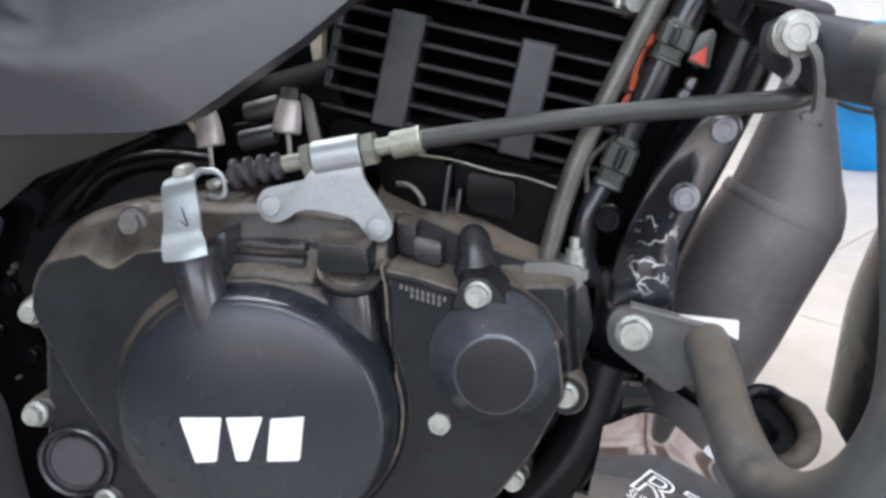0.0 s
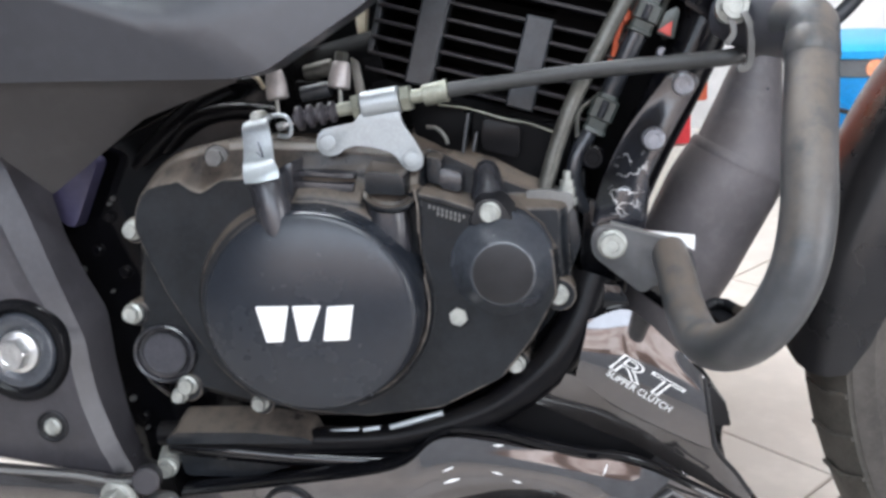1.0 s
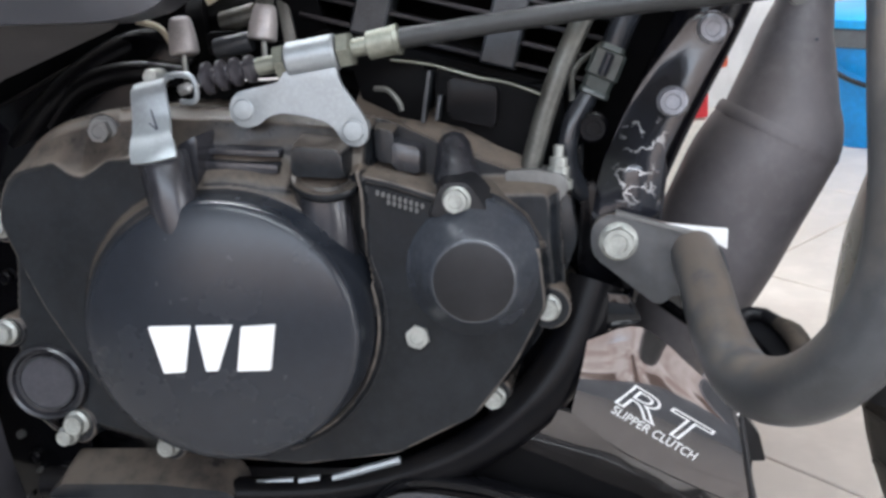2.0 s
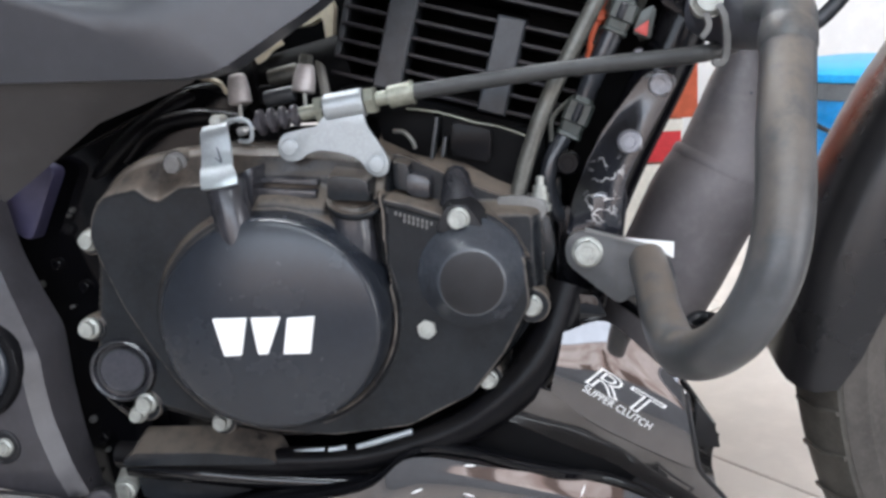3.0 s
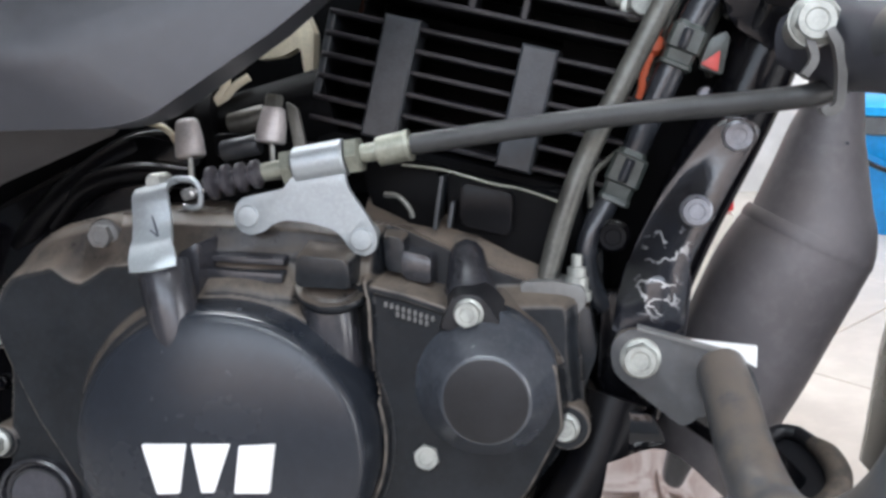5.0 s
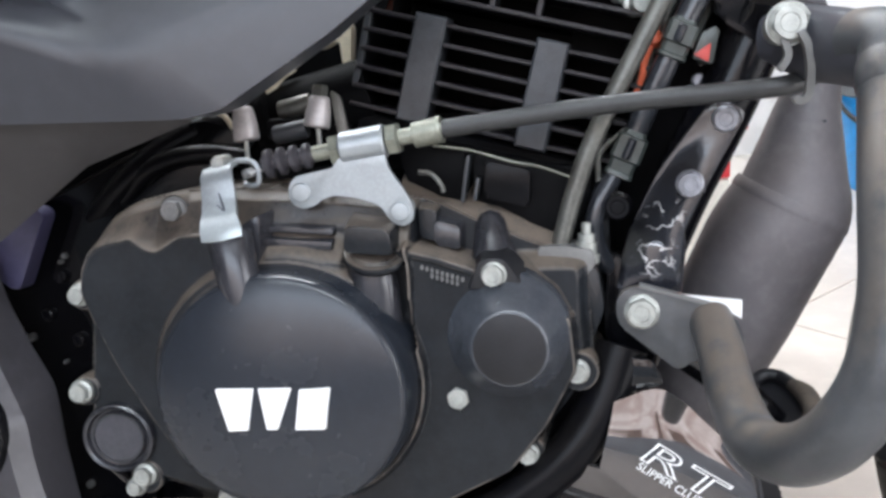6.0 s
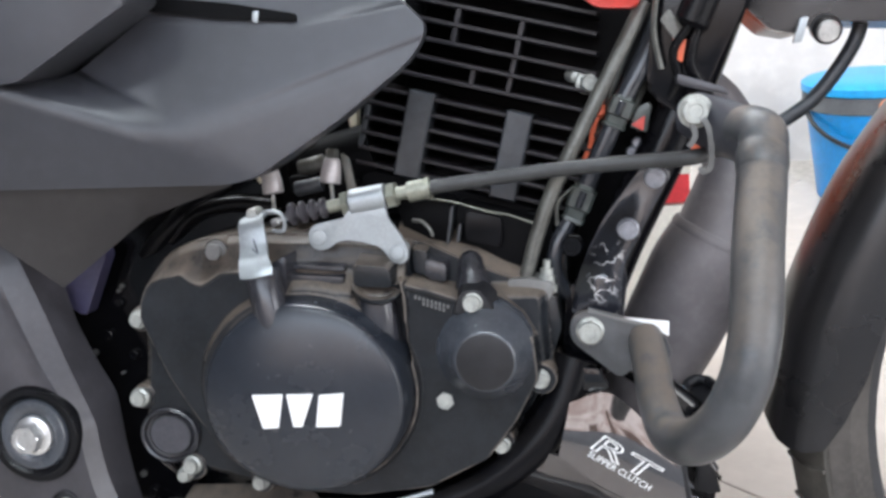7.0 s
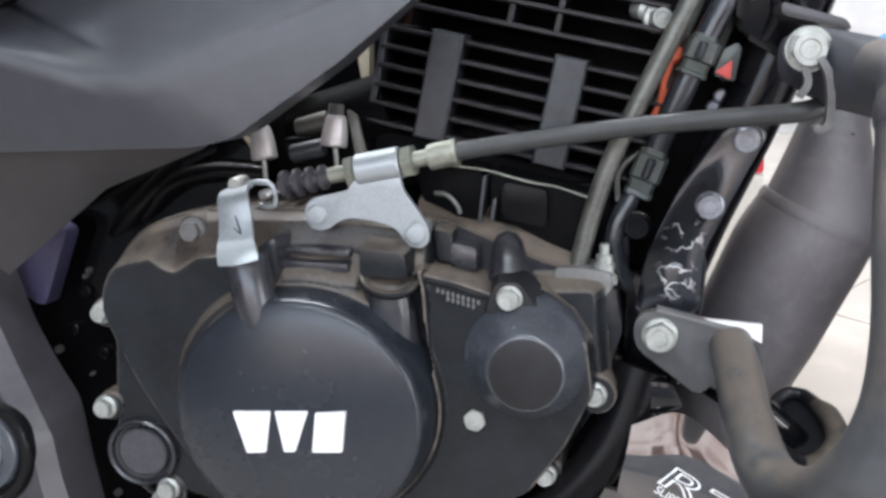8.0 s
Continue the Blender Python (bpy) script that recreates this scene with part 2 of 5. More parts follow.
def rounded(pts, r=0, n=4):
    """Outline with every corner cut to an arc of about r."""
    if not r:
        return [tuple(p) for p in pts]
    out = []
    for i, p in enumerate(pts):
        a, b, c = Vector(pts[i - 1]), Vector(p), Vector(pts[(i + 1) % len(pts)])
        k = min(r, (a - b).length * 0.45, (c - b).length * 0.45)
        p0, p2 = b + (a - b).normalized() * k, b + (c - b).normalized() * k
        for j in range(n + 1):
            s = j / n
            out.append(tuple(p0 * (1 - s) ** 2 + b * 2 * s * (1 - s) + p2 * s * s))
    return out


def prism(outline, y0, y1, bevel=0.0, segments=2, shrink=0.0):
    """Outline in (x, z) from depth y0 (near face) to y1 (far face); the near rim is bevelled."""
    bm = bmesh.new()
    cx, cz = sum(p[0] for p in outline) / len(outline), sum(p[1] for p in outline) / len(outline)
    near = [bm.verts.new((cx + (x - cx) * (1 - shrink), y0, cz + (z - cz) * (1 - shrink))) for x, z in outline]
    far = [bm.verts.new((x, y1, z)) for x, z in outline]
    front = bm.faces.new(near)
    bm.faces.new(far[::-1])
    n = len(near)
    for i in range(n):
        bm.faces.new((near[i], far[i], far[(i + 1) % n], near[(i + 1) % n]))
    if bevel:
        bmesh.ops.bevel(bm, geom=list(front.edges), offset=bevel, segments=segments, affect="EDGES", profile=0.6, clamp_overlap=True)
    return bm


def prism2(near, far, y0, y1, bevel=0.0, segments=2):
    """As prism, with a far outline of its own, so that the sides slope."""
    bm = bmesh.new()
    a, b = [bm.verts.new((x, y0, z)) for x, z in near], [bm.verts.new((x, y1, z)) for x, z in far]
    front = bm.faces.new(a)
    bm.faces.new(b[::-1])
    n = len(a)
    for i in range(n):
        bm.faces.new((a[i], b[i], b[(i + 1) % n], a[(i + 1) % n]))
    if bevel:
        bmesh.ops.bevel(bm, geom=list(front.edges), offset=bevel, segments=segments, affect="EDGES", profile=0.6, clamp_overlap=True)
    return bm


def frame_of(a, b):
    """Matrix whose z runs from a to b, at a."""
    d = Vector(b) - Vector(a)
    return Matrix.Translation(a) @ d.to_track_quat("Z", "Y").to_matrix().to_4x4()


def lathe(a, b, profile, seg=32, flat=1.0):
    """Profile of (share of the way from a to b, radius), turned round that line."""
    bm = bmesh.new()
    m, length = frame_of(a, b), (Vector(b) - Vector(a)).length
    rings = []
    for s, r in profile:
        rings.append([bm.verts.new(m @ Vector((r * math.cos(2 * math.pi * i / seg), r * flat * math.sin(2 * math.pi * i / seg), s * length))) for i in range(seg)])
    for p, q in zip(rings, rings[1:]):
        for i in range(seg):
            bm.faces.new((p[i], p[(i + 1) % seg], q[(i + 1) % seg], q[i]))
    for ring in (rings[0], rings[-1]):
        if (ring[0].co - ring[seg // 2].co).length > 1e-4:
            bm.faces.new(ring)
    return bm


def stepped(a, b, profile):
    """A moulding of rounded oblong section from a to b: (share of the way, half width, half depth)."""
    bm, m, length, rings = bmesh.new(), frame_of(a, b), (Vector(b) - Vector(a)).length, []
    for s, w, d in profile:
        c = 1.8
        outline = [(w, d - c), (w - c, d), (c - w, d), (-w, d - c), (-w, c - d), (c - w, -d), (w - c, -d), (w, c - d)]
        rings.append([bm.verts.new(m @ Vector((x, y, s * length))) for x, y in outline])
    for p, q in zip(rings, rings[1:]):
        for i in range(8):
            bm.faces.new((p[i], p[(i + 1) % 8], q[(i + 1) % 8], q[i]))
    bm.faces.new(rings[0])
    bm.faces.new(rings[-1])
    return bm


def disc_y(cx, cz, profile, seg=48, sz=1.0):
    """Profile of (depth y, radius) turned round the line through (cx, cz) along y."""
    bm = bmesh.new()
    rings = []
    for y, r in profile:
        rings.append([bm.verts.new((cx + r * math.cos(2 * math.pi * i / seg), y, cz + sz * r * math.sin(2 * math.pi * i / seg))) for i in range(seg)])
    for p, q in zip(rings, rings[1:]):
        for i in range(seg):
            bm.faces.new((p[i], p[(i + 1) % seg], q[(i + 1) % seg], q[i]))
    for ring in (rings[0], rings[-1]):
        bm.faces.new(ring)
    return bm


def glide(pts, n=6):
    """Points of a smooth line through pts (Catmull-Rom)."""
    p = [Vector(v) for v in pts]
    p = [p[0] * 2 - p[1]] + p + [p[-1] * 2 - p[-2]]
    out = []
    for i in range(1, len(p) - 2):
        a, b, c, d = p[i - 1:i + 3]
        for j in range(n):
            s = j / n
            out.append(0.5 * (2 * b + (c - a) * s + (2 * a - 5 * b + 4 * c - d) * s * s + (3 * b - a - 3 * c + d) * s ** 3))
    return out + [p[-2]]


def tube(pts, r, seg=16, n=6, smooth=True, radii=None):
    """A round bar along pts."""
    line = glide(pts, n) if smooth else [Vector(v) for v in pts]
    bm, rings, normal = bmesh.new(), [], None
    for i, c in enumerate(line):
        d = (line[min(i + 1, len(line) - 1)] - line[max(i - 1, 0)]).normalized()
        normal = d.orthogonal().normalized() if normal is None else (normal - d * normal.dot(d)).normalized()
        side = d.cross(normal)
        k = r
        if radii:
            f = i / (len(line) - 1) * (len(radii) - 1)
            j = min(int(f), len(radii) - 2)
            k = radii[j] + (radii[j + 1] - radii[j]) * (f - j)
        rings.append([bm.verts.new(c + normal * k * math.cos(2 * math.pi * s / seg) + side * k * math.sin(2 * math.pi * s / seg)) for s in range(seg)])
    for p, q in zip(rings, rings[1:]):
        for s in range(seg):
            bm.faces.new((p[s], p[(s + 1) % seg], q[(s + 1) % seg], q[s]))
    bm.faces.new(rings[0])
    bm.faces.new(rings[-1][::-1])
    return bm


def flat_tube(pts, tall, wide, seg=24, n=6):
    """A bar of oval section along pts, upright: half heights and half widths at each point."""
    line = glide(pts, n)
    bm, rings = bmesh.new(), []
    for i, c in enumerate(line):
        d = (line[min(i + 1, len(line) - 1)] - line[max(i - 1, 0)]).normalized()
        side = d.cross(Vector((0, 0, 1))).normalized()
        up = side.cross(d)
        f = i / (len(line) - 1) * (len(tall) - 1)
        j = min(int(f), len(tall) - 2)
        a, b = tall[j] + (tall[j + 1] - tall[j]) * (f - j), wide[j] + (wide[j + 1] - wide[j]) * (f - j)
        rings.append([bm.verts.new(c + up * a * math.cos(2 * math.pi * k / seg) + side * b * math.sin(2 * math.pi * k / seg)) for k in range(seg)])
    for p, q in zip(rings, rings[1:]):
        for k in range(seg):
            bm.faces.new((p[k], p[(k + 1) % seg], q[(k + 1) % seg], q[k]))
    bm.faces.new(rings[0])
    bm.faces.new(rings[-1][::-1])
    return bm


def box(x0, x1, y0, y1, z0, z1, bevel=0.0, segments=2):
    bm = bmesh.new()
    bmesh.ops.create_cube(bm, size=1)
    for v in bm.verts:
        v.co = ((x0 + x1) / 2 + v.co.x * (x1 - x0), (y0 + y1) / 2 + v.co.y * (y1 - y0), (z0 + z1) / 2 + v.co.z * (z1 - z0))
    if bevel:
        bmesh.ops.bevel(bm, geom=list(bm.edges), offset=bevel, segments=segments, affect="EDGES", profile=0.6, clamp_overlap=True)
    return bm


def slab(pts, thick):
    """A bent plate: strips between two rows of points, given thickness."""
    bm = bmesh.new()
    rows = [[bm.verts.new(p) for p in row] for row in pts]
    for a, b in zip(rows, rows[1:]):
        for i in range(len(a) - 1):
            bm.faces.new((a[i], a[i + 1], b[i + 1], b[i]))
    bmesh.ops.recalc_face_normals(bm, faces=bm.faces)
    bmesh.ops.solidify(bm, geom=bm.faces[:], thickness=thick)
    return bm


def merge(*parts):
    """Several bmeshes as one."""
    out = bmesh.new()
    for b in parts:
        me = bpy.data.meshes.new("tmp")
        b.to_mesh(me)
        b.free()
        out.from_mesh(me)
        bpy.data.meshes.remove(me)
    return out


def bolt(parent, x, y, z, flange=7.0, head=5.2, tall=6.0, mat=None, name="bolt", turn=10, tilt=(0, 0), washer=0.0):
    """Flanged hexagon bolt whose head points at -y."""
    bm = bmesh.new()
    seg = 24

    def ring(r, yy, hexed):
        out = []
        for i in range(seg):
            a = 2 * math.pi * i / seg
            k = r
            if hexed:
                b_ = (a % (math.pi / 3)) - math.pi / 6
                k = r * math.cos(math.pi / 6) / math.cos(b_)
            out.append(bm.verts.new((k * math.cos(a + radians(turn)), yy, k * math.sin(a + radians(turn)))))
        return out

    rows = []
    if washer:
        rows += [ring(washer, 1.0, False), ring(washer, -0.8, False)]
    rows += [ring(flange, -0.8 if washer else 1.0, False), ring(flange, -1.6, False), ring(flange * 0.93, -2.2, False), ring(head * 1.08, -2.7, True),
             ring(head * 1.08, -tall + 0.9, True), ring(head * 0.95, -tall, False), ring(head * 0.62, -tall, False), ring(head * 0.55, -tall + 0.6, False)]
    for p, q in zip(rows, rows[1:]):
        for i in range(seg):
            bm.faces.new((p[i], p[(i + 1) % seg], q[(i + 1) % seg], q[i]))
    bm.faces.new(rows[0])
    bm.faces.new(rows[-1])
    m = Matrix.Translation((x, y, z)) @ Euler((radians(tilt[0]), 0, radians(tilt[1]))).to_matrix().to_4x4()
    bmesh.ops.transform(bm, matrix=m, verts=bm.verts)
    return part(name, bm, mat or M_BOLT, parent)


# ---- setting: shop room ----
def room():
    x0, x1, y0, y1, top = -3.2, 3.4, -3.3, 1.95, 2.9
    fl = part("floor", box(x0, x1, y0, y1, -0.08, -0.006), M_GROUT, scale=1)
    tagged(fl, "cream glazed floor tiles with grey joints", "floor", kind="structure")
    # the unseen east wall's doorway is added to go with the side lamp
    part_wall = (("wall_north", box(x0 - 0.12, x1 + 0.12, y1, y1 + 0.12, -0.08, top)), ("wall_west", box(x0 - 0.12, x0, y0, y1, -0.08, top)),
                 ("wall_east", merge(box(x1, x1 + 0.12, y0, -2.4, -0.08, top), box(x1, x1 + 0.12, -0.7, y1, -0.08, top), box(x1, x1 + 0.12, -2.4, -0.7, 2.1, top))))
    # the unseen west wall is dark so that black parts reflect less
    for name, bm in part_wall:
        tagged(part(name, bm, M_DIM if name == "wall_west" else M_WALL, scale=1), "plain unseen wall, painted dark to dim reflections" if name == "wall_west" else "plain white painted shop wall with faint stains", "wall", kind="structure")
    # the low sill is unseen, added to dim and tint the covers' reflections
    south = merge(box(x0 - 0.12, -2.0, y0 - 0.12, y0, -0.08, top), box(2.4, x1 + 0.12, y0 - 0.12, y0, -0.08, top), box(-2.0, 2.4, y0 - 0.12, y0, 2.75, top), box(-2.0, 2.4, y0 - 0.12, y0, -0.08, 0.8))
    tagged(part("wall_south", south, M_PARAPET, scale=1), "blue grey wall round the shop front, its sill added for reflections", "wall", kind="structure")
    # unseen ceiling, kept dull to hold its reflections down
    tagged(part("ceiling", box(x0 - 0.12, x1 + 0.12, y0 - 0.12, y1 + 0.12, top, top + 0.1), M_CEIL, scale=1), "plain unseen ceiling, dulled to dim reflections", "ceiling", kind="structure")
    # unseen glowing wall, added for the cowl to reflect
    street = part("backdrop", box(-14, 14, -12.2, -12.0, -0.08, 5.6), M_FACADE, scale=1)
    tagged(street, "glowing pinkish wall with dark stripes, added for reflections", "backdrop", kind="structure")
    # unseen dark panels, added to stripe the wall's reflection
    for x, wide, tall in ((-7.4, 0.9, 3.1), (-4.6, 0.5, 2.6), (-2.2, 1.1, 3.2), (-0.3, 0.35, 4.6), (0.9, 0.8, 2.9), (2.9, 0.4, 4.6), (4.4, 1.2, 3.0), (7.6, 0.8, 3.3)):
        part("shutter", box(x - wide / 2, x + wide / 2, -12.0, -11.93, -0.08, tall, 0.02), M_PANEL, street, "dark brown panel striping the reflections", scale=1)
    gr = bmesh.new()
    gv = [gr.verts.new(v) for v in ((-400, -400, -0.085), (400, -400, -0.085), (400, 400, -0.085), (-400, 400, -0.085))]
    gr.faces.new(gv)
    tagged(part("ground", gr, M_GROUND, scale=1), "pale concrete street ground outside the shop", "ground", kind="structure")
    return fl


floor_ob = room()

# ---- the motorcycle ----
bike = thing("motorcycle", "black and grey motorcycle leaning on its side stand", "motorcycle")
bike.matrix_world = BIKE


def relief(x0, x1, z0, z1, step, height, floor_at):
    """A casting seen from -y: a grid over (x, z) whose depth is height(X, Z); what lies below floor_at is left out, and the rim is drawn back."""
    xs, zs = np.arange(x0, x1 + step, step), np.arange(z0, z1 + step, step)
    X, Z = np.meshgrid(xs, zs)
    H = height(X, Z)
    inside = H > floor_at
    cells = inside[:-1, :-1] | inside[1:, :-1] | inside[:-1, 1:] | inside[1:, 1:]
    H = np.where(inside, H, floor_at - 14)
    n = len(xs)
    faces = [(j * n + i, j * n + i + 1, (j + 1) * n + i + 1, (j + 1) * n + i) for j, i in zip(*np.nonzero(cells))]
    bm = bmesh.new()
    used = sorted({v for f in faces for v in f})
    flat = np.stack([X.ravel(), -H.ravel(), Z.ravel()], 1)
    verts = {k: bm.verts.new(flat[k]) for k in used}
    for f in faces:
        bm.faces.new([verts[k] for k in f])
    return bm


def away(X, Z, outline):
    """Distance to an outline in (x, z), negative inside."""
    best, wind = np.full(X.shape, 1e9), np.zeros(X.shape, bool)
    for (ax, az), (bx, bz) in zip(outline, outline[1:] + outline[:1]):
        ex, ez = bx - ax, bz - az
        s = np.clip(((X - ax) * ex + (Z - az) * ez) / (ex * ex + ez * ez + 1e-9), 0, 1)
        best = np.minimum(best, np.hypot(X - ax - s * ex, Z - az - s * ez))
        wind ^= ((az > Z) != (bz > Z)) & (X < (bx - ax) * (Z - az) / (bz - az + 1e-12) + ax)
    return np.where(wind, -best, best)


def beside(X, Z, line):
    """Distance to an open line."""
    best = np.full(X.shape, 1e9)
    for (ax, az), (bx, bz) in zip(line, line[1:]):
        ex, ez = bx - ax, bz - az
        s = np.clip(((X - ax) * ex + (Z - az) * ez) / (ex * ex + ez * ez), 0, 1)
        best = np.minimum(best, np.hypot(X - ax - s * ex, Z - az - s * ez))
    return best


def ease(v, lo, hi):
    s = np.clip((v - lo) / (hi - lo), 0, 1)
    return s * s * (3 - 2 * s)


def flat_line(pts, n=4):
    return [(p.x, p.z) for p in glide([(x, 0, z) for x, z in pts], n)]


def cover_height(X, Z):
    """The clutch cover's relief: sloping flange, raised face, dome skirt with a groove on its far side, ribs and bosses."""
    flange = rounded([(-211, 385), (-212, 402), (-204, 417), (-191, 431), (-176, 439), (-152, 443.5), (-125, 445), (-73, 441), (-11, 434), (19, 419), (46, 407), (73, 400),
                      (72, 378), (74, 347), (56, 319), (36, 294), (-7, 268), (-53, 260), (-97, 259), (-135, 264), (-176, 276), (-211, 285), (-219, 304), (-217, 332), (-213, 358)], 9, 3)
    face = rounded([(-206, 392), (-204, 404), (-199, 413.5), (-192, 419), (-181, 420.8), (-171, 422.6), (-164.5, 416.6), (-158, 414.4), (-151, 418.6), (-144, 422.6), (-128, 423), (-100, 420),
                    (-96, 404), (-84, 401), (-60, 398), (-51, 404), (-22, 412), (16, 400), (44, 392), (64, 372), (66, 345), (50, 316), (30, 291), (-10, 271), (-58, 265), (-104, 268),
                    (-135, 278), (-147.7, 288.5), (-158, 299.6), (-171.6, 320), (-188, 347.6), (-200.7, 376.8)], 3.2, 3)
    df, dp = away(X, Z, flange), away(X, Z, face)
    share = np.clip(-df / (-df + np.maximum(dp, 0) + 1e-6), 0, 1)
    left_low = ease(-(X + 130) - (Z - 300) * 0.2, 0, 60) * ease(400 - Z, 0, 12)
    top_band = ease(Z, 395, 412) * ease(-14 - X, 0, 5)
    H = 101 - 4 * ease(X, -18, -12) * ease(Z, 395, 405) + 7.5 * ease(-df, 0, 6) * (1 - ease(X, -18, -12) * ease(Z, 395, 405)) + top_band * 12 * share ** 1.4 * (1 - left_low)
    # raised face with a soft edge, and a fine groove round its left flank
    H = np.maximum(H, np.where(dp < 3, 102 + 19.5 * ease(-dp, -3.2, 1.2), 0))
    H -= 1.6 * np.exp(-((dp - 1.8) / 1.1) ** 2) * ease(395 - Z, 0, 20) * ease(-20 - X, 0, 60)
    H += 1.1 * np.exp(-((dp + 1.6) / 1.2) ** 2) * top_band
    # skirt of the dome
    rho = np.hypot((X + 88) / 75, (Z - 341) / 68)
    d = (rho - 1) * 71
    right = ease((X + 62) * 0.72 + (341 - Z) * 0.30 - 2, 0, 26) * ease(Z, 272, 292) * ease(402 - Z, 0, 26)
    ring = 121 + 8 * ease(-d, -3, 2.5) + 2.2 * ease(-d, 4, 11)
    grooved = 121 + 5.5 * np.exp(-((d + 0.4) / 2.0) ** 2) - 9 * ease(-d, 1.5, 4.5)
    skirt = ring * (1 - right) + grooved * right
    H = np.where(d < 3.2, np.where(right > 0.02, skirt, np.maximum(H, skirt)), H)
    # dusty saddle between the skirt and the ledge above it
    saddle = ease(X, -100, -92) * ease(-48 - X, 0, 6) * ease(Z, 398, 406) * ease(427 - Z, 0, 8)
    H = np.where(d > -2, H * (1 - saddle) + saddle * (128 - 15 * ease(d, -1, 17)), H)
    # ridge beside the filler column, the dark channel and the bar over the casting mark
    ridge = beside(X, Z, flat_line([(-19.2, 411), (-17.6, 396), (-18.6, 373), (-15.6, 359), (-14.4, 343)]))
    H = np.where(ridge < 3, np.maximum(H, 120 + 6.2 * ease(3.0 - ridge, 0, 2.8)), H)
    channel = away(X, Z, [(-27, 402), (-20, 403), (-19.6, 374), (-17, 360), (-20, 352), (-26, 368)])
    H = np.where(channel < 1.6, np.minimum(H, 112 + 10 * ease(channel, -1.0, 1.6)), H)
    bar = beside(X, Z, [(-18, 408), (-1, 403.6), (15, 397.8)])
    H = np.maximum(H, np.where(bar < 4.2, 118 + 5.2 * ease(4.0 - bar, 0, 2.8), 0))
    # bosses for the bolts
    for x, z, r, h in ((-149, 434.5, 9.5, 111.5), (-211, 388, 9, 110), (-216, 332, 9, 110), (-184, 280, 10, 110), (-133, 270, 9, 110), (38, 299, 9, 111), (66, 342, 11, 111.5)):
        q = np.hypot(X - x, Z - z)
        H = np.maximum(H, np.where(q < r + 2.5, 92 + (h - 92) * ease(r + 2.2 - q, 0, 3.2), 0))
    outside = (df > 0.4) & (H < 104)
    return np.where(outside, 0, H)


def engine():
    # crankcase behind the covers
    part("crankcase", box(-225, 85, -58, 70, 232, 428, 12), M_GLOSS, bike, "black engine crankcase")
    # includes added black boxes that keep the gap behind the linkage dark
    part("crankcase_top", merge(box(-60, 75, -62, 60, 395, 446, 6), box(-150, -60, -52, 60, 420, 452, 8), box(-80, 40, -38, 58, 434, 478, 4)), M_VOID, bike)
    cover = part("clutch_cover", relief(-232, 84, 248, 452, 0.65, cover_height, 60), M_COVER, bike, "satin black clutch cover dusted with brown dirt", angle=62)
    part("clutch_dome", disc_y(-85, 340.4, [(-110, 71.5), (-122, 70.5), (-136, 69), (-143.4, 68), (-145.2, 67.4), (-146.8, 66.5), (-148, 65.2), (-148.9, 63.2), (-151, 56), (-153.9, 42), (-156.2, 24), (-157, 8), (-157.1, 2)], 128, 0.925), M_DOME, cover, "round satin black clutch dome")
    # lever tower: a tapering shaft housing that runs out on the dome
    tower = lathe((-108.6, -135.4, 424), (-98.8, -142.4, 378), [(0, 7), (0.004, 11), (0.03, 11.7), (0.5, 11.4), (0.8, 10.4), (1, 9)], 48)
    part("lever_tower", tower, M_TOWER, cover, "black clutch lever tower")
    part("tower_web", prism2(rounded([(-104, 427), (-94, 431.5), (-94.6, 414), (-97, 404), (-103, 400)], 1.5), rounded([(-104, 430), (-91, 433.5), (-90, 412), (-93, 400), (-101, 396)], 3), -129, -108, 2, 3), M_TOWER, cover)
    # filler boss: upright plate, dusty sloping lid with a rolled rim, and the column under it
    boss = part("filler_boss", prism2(rounded([(-48, 425), (-25, 422), (-23.4, 409), (-49, 411)], 2.5), rounded([(-50, 432), (-22, 428), (-20, 409), (-51, 411)], 3), -131, -98, 2.2, 3), M_CASE, cover, "dusty filler boss")
    lid = Matrix.Translation((-35.6, -119, 407.6)) @ Matrix.Rotation(radians(24), 4, "X") @ Matrix.Rotation(radians(8), 4, "Y")
    lid_bm = lathe((0, 0, -3.4), (0, 0, 3), [(0, 12), (0.02, 15.4), (0.3, 16.9), (0.62, 17.0), (0.8, 16.2), (0.84, 14.8), (0.8, 13.6), (1, 12), (1, 2)], 48)
    bmesh.ops.transform(lid_bm, matrix=lid, verts=lid_bm.verts)
    part("filler_lid", lid_bm, M_CASE, boss)
    part("filler_column", lathe((-38.6, -118.6, 404), (-34, -118.6, 358), [(0, 12.6), (0.05, 13.2), (0.92, 12.4), (1, 10)], 40), M_TOWER, boss)
    part("column_rib", lathe((-29.4, -124, 402), (-28.4, -124, 366), [(0, 3), (0.04, 4), (0.93, 3.6), (1, 2)], 20), M_TOWER, boss)
    # ledge block with its step, left of the boss
    part("ledge_block", prism2(rounded([(-95.6, 419), (-58, 415.6), (-57.6, 411.4), (-95, 413)], 1.2), rounded([(-97, 422), (-57, 418.4), (-57, 408), (-96, 408)], 1.5), -123, -100, 1.2, 2), M_TOWER, cover)
    part("ledge_bar", prism2(rounded([(-96, 424.6), (-58, 421.4), (-58, 418.8), (-96, 422)], 1), rounded([(-97, 430), (-56, 427), (-56, 415), (-97, 418)], 1.5), -119, -98, 1.2, 2), M_TOWER, cover)
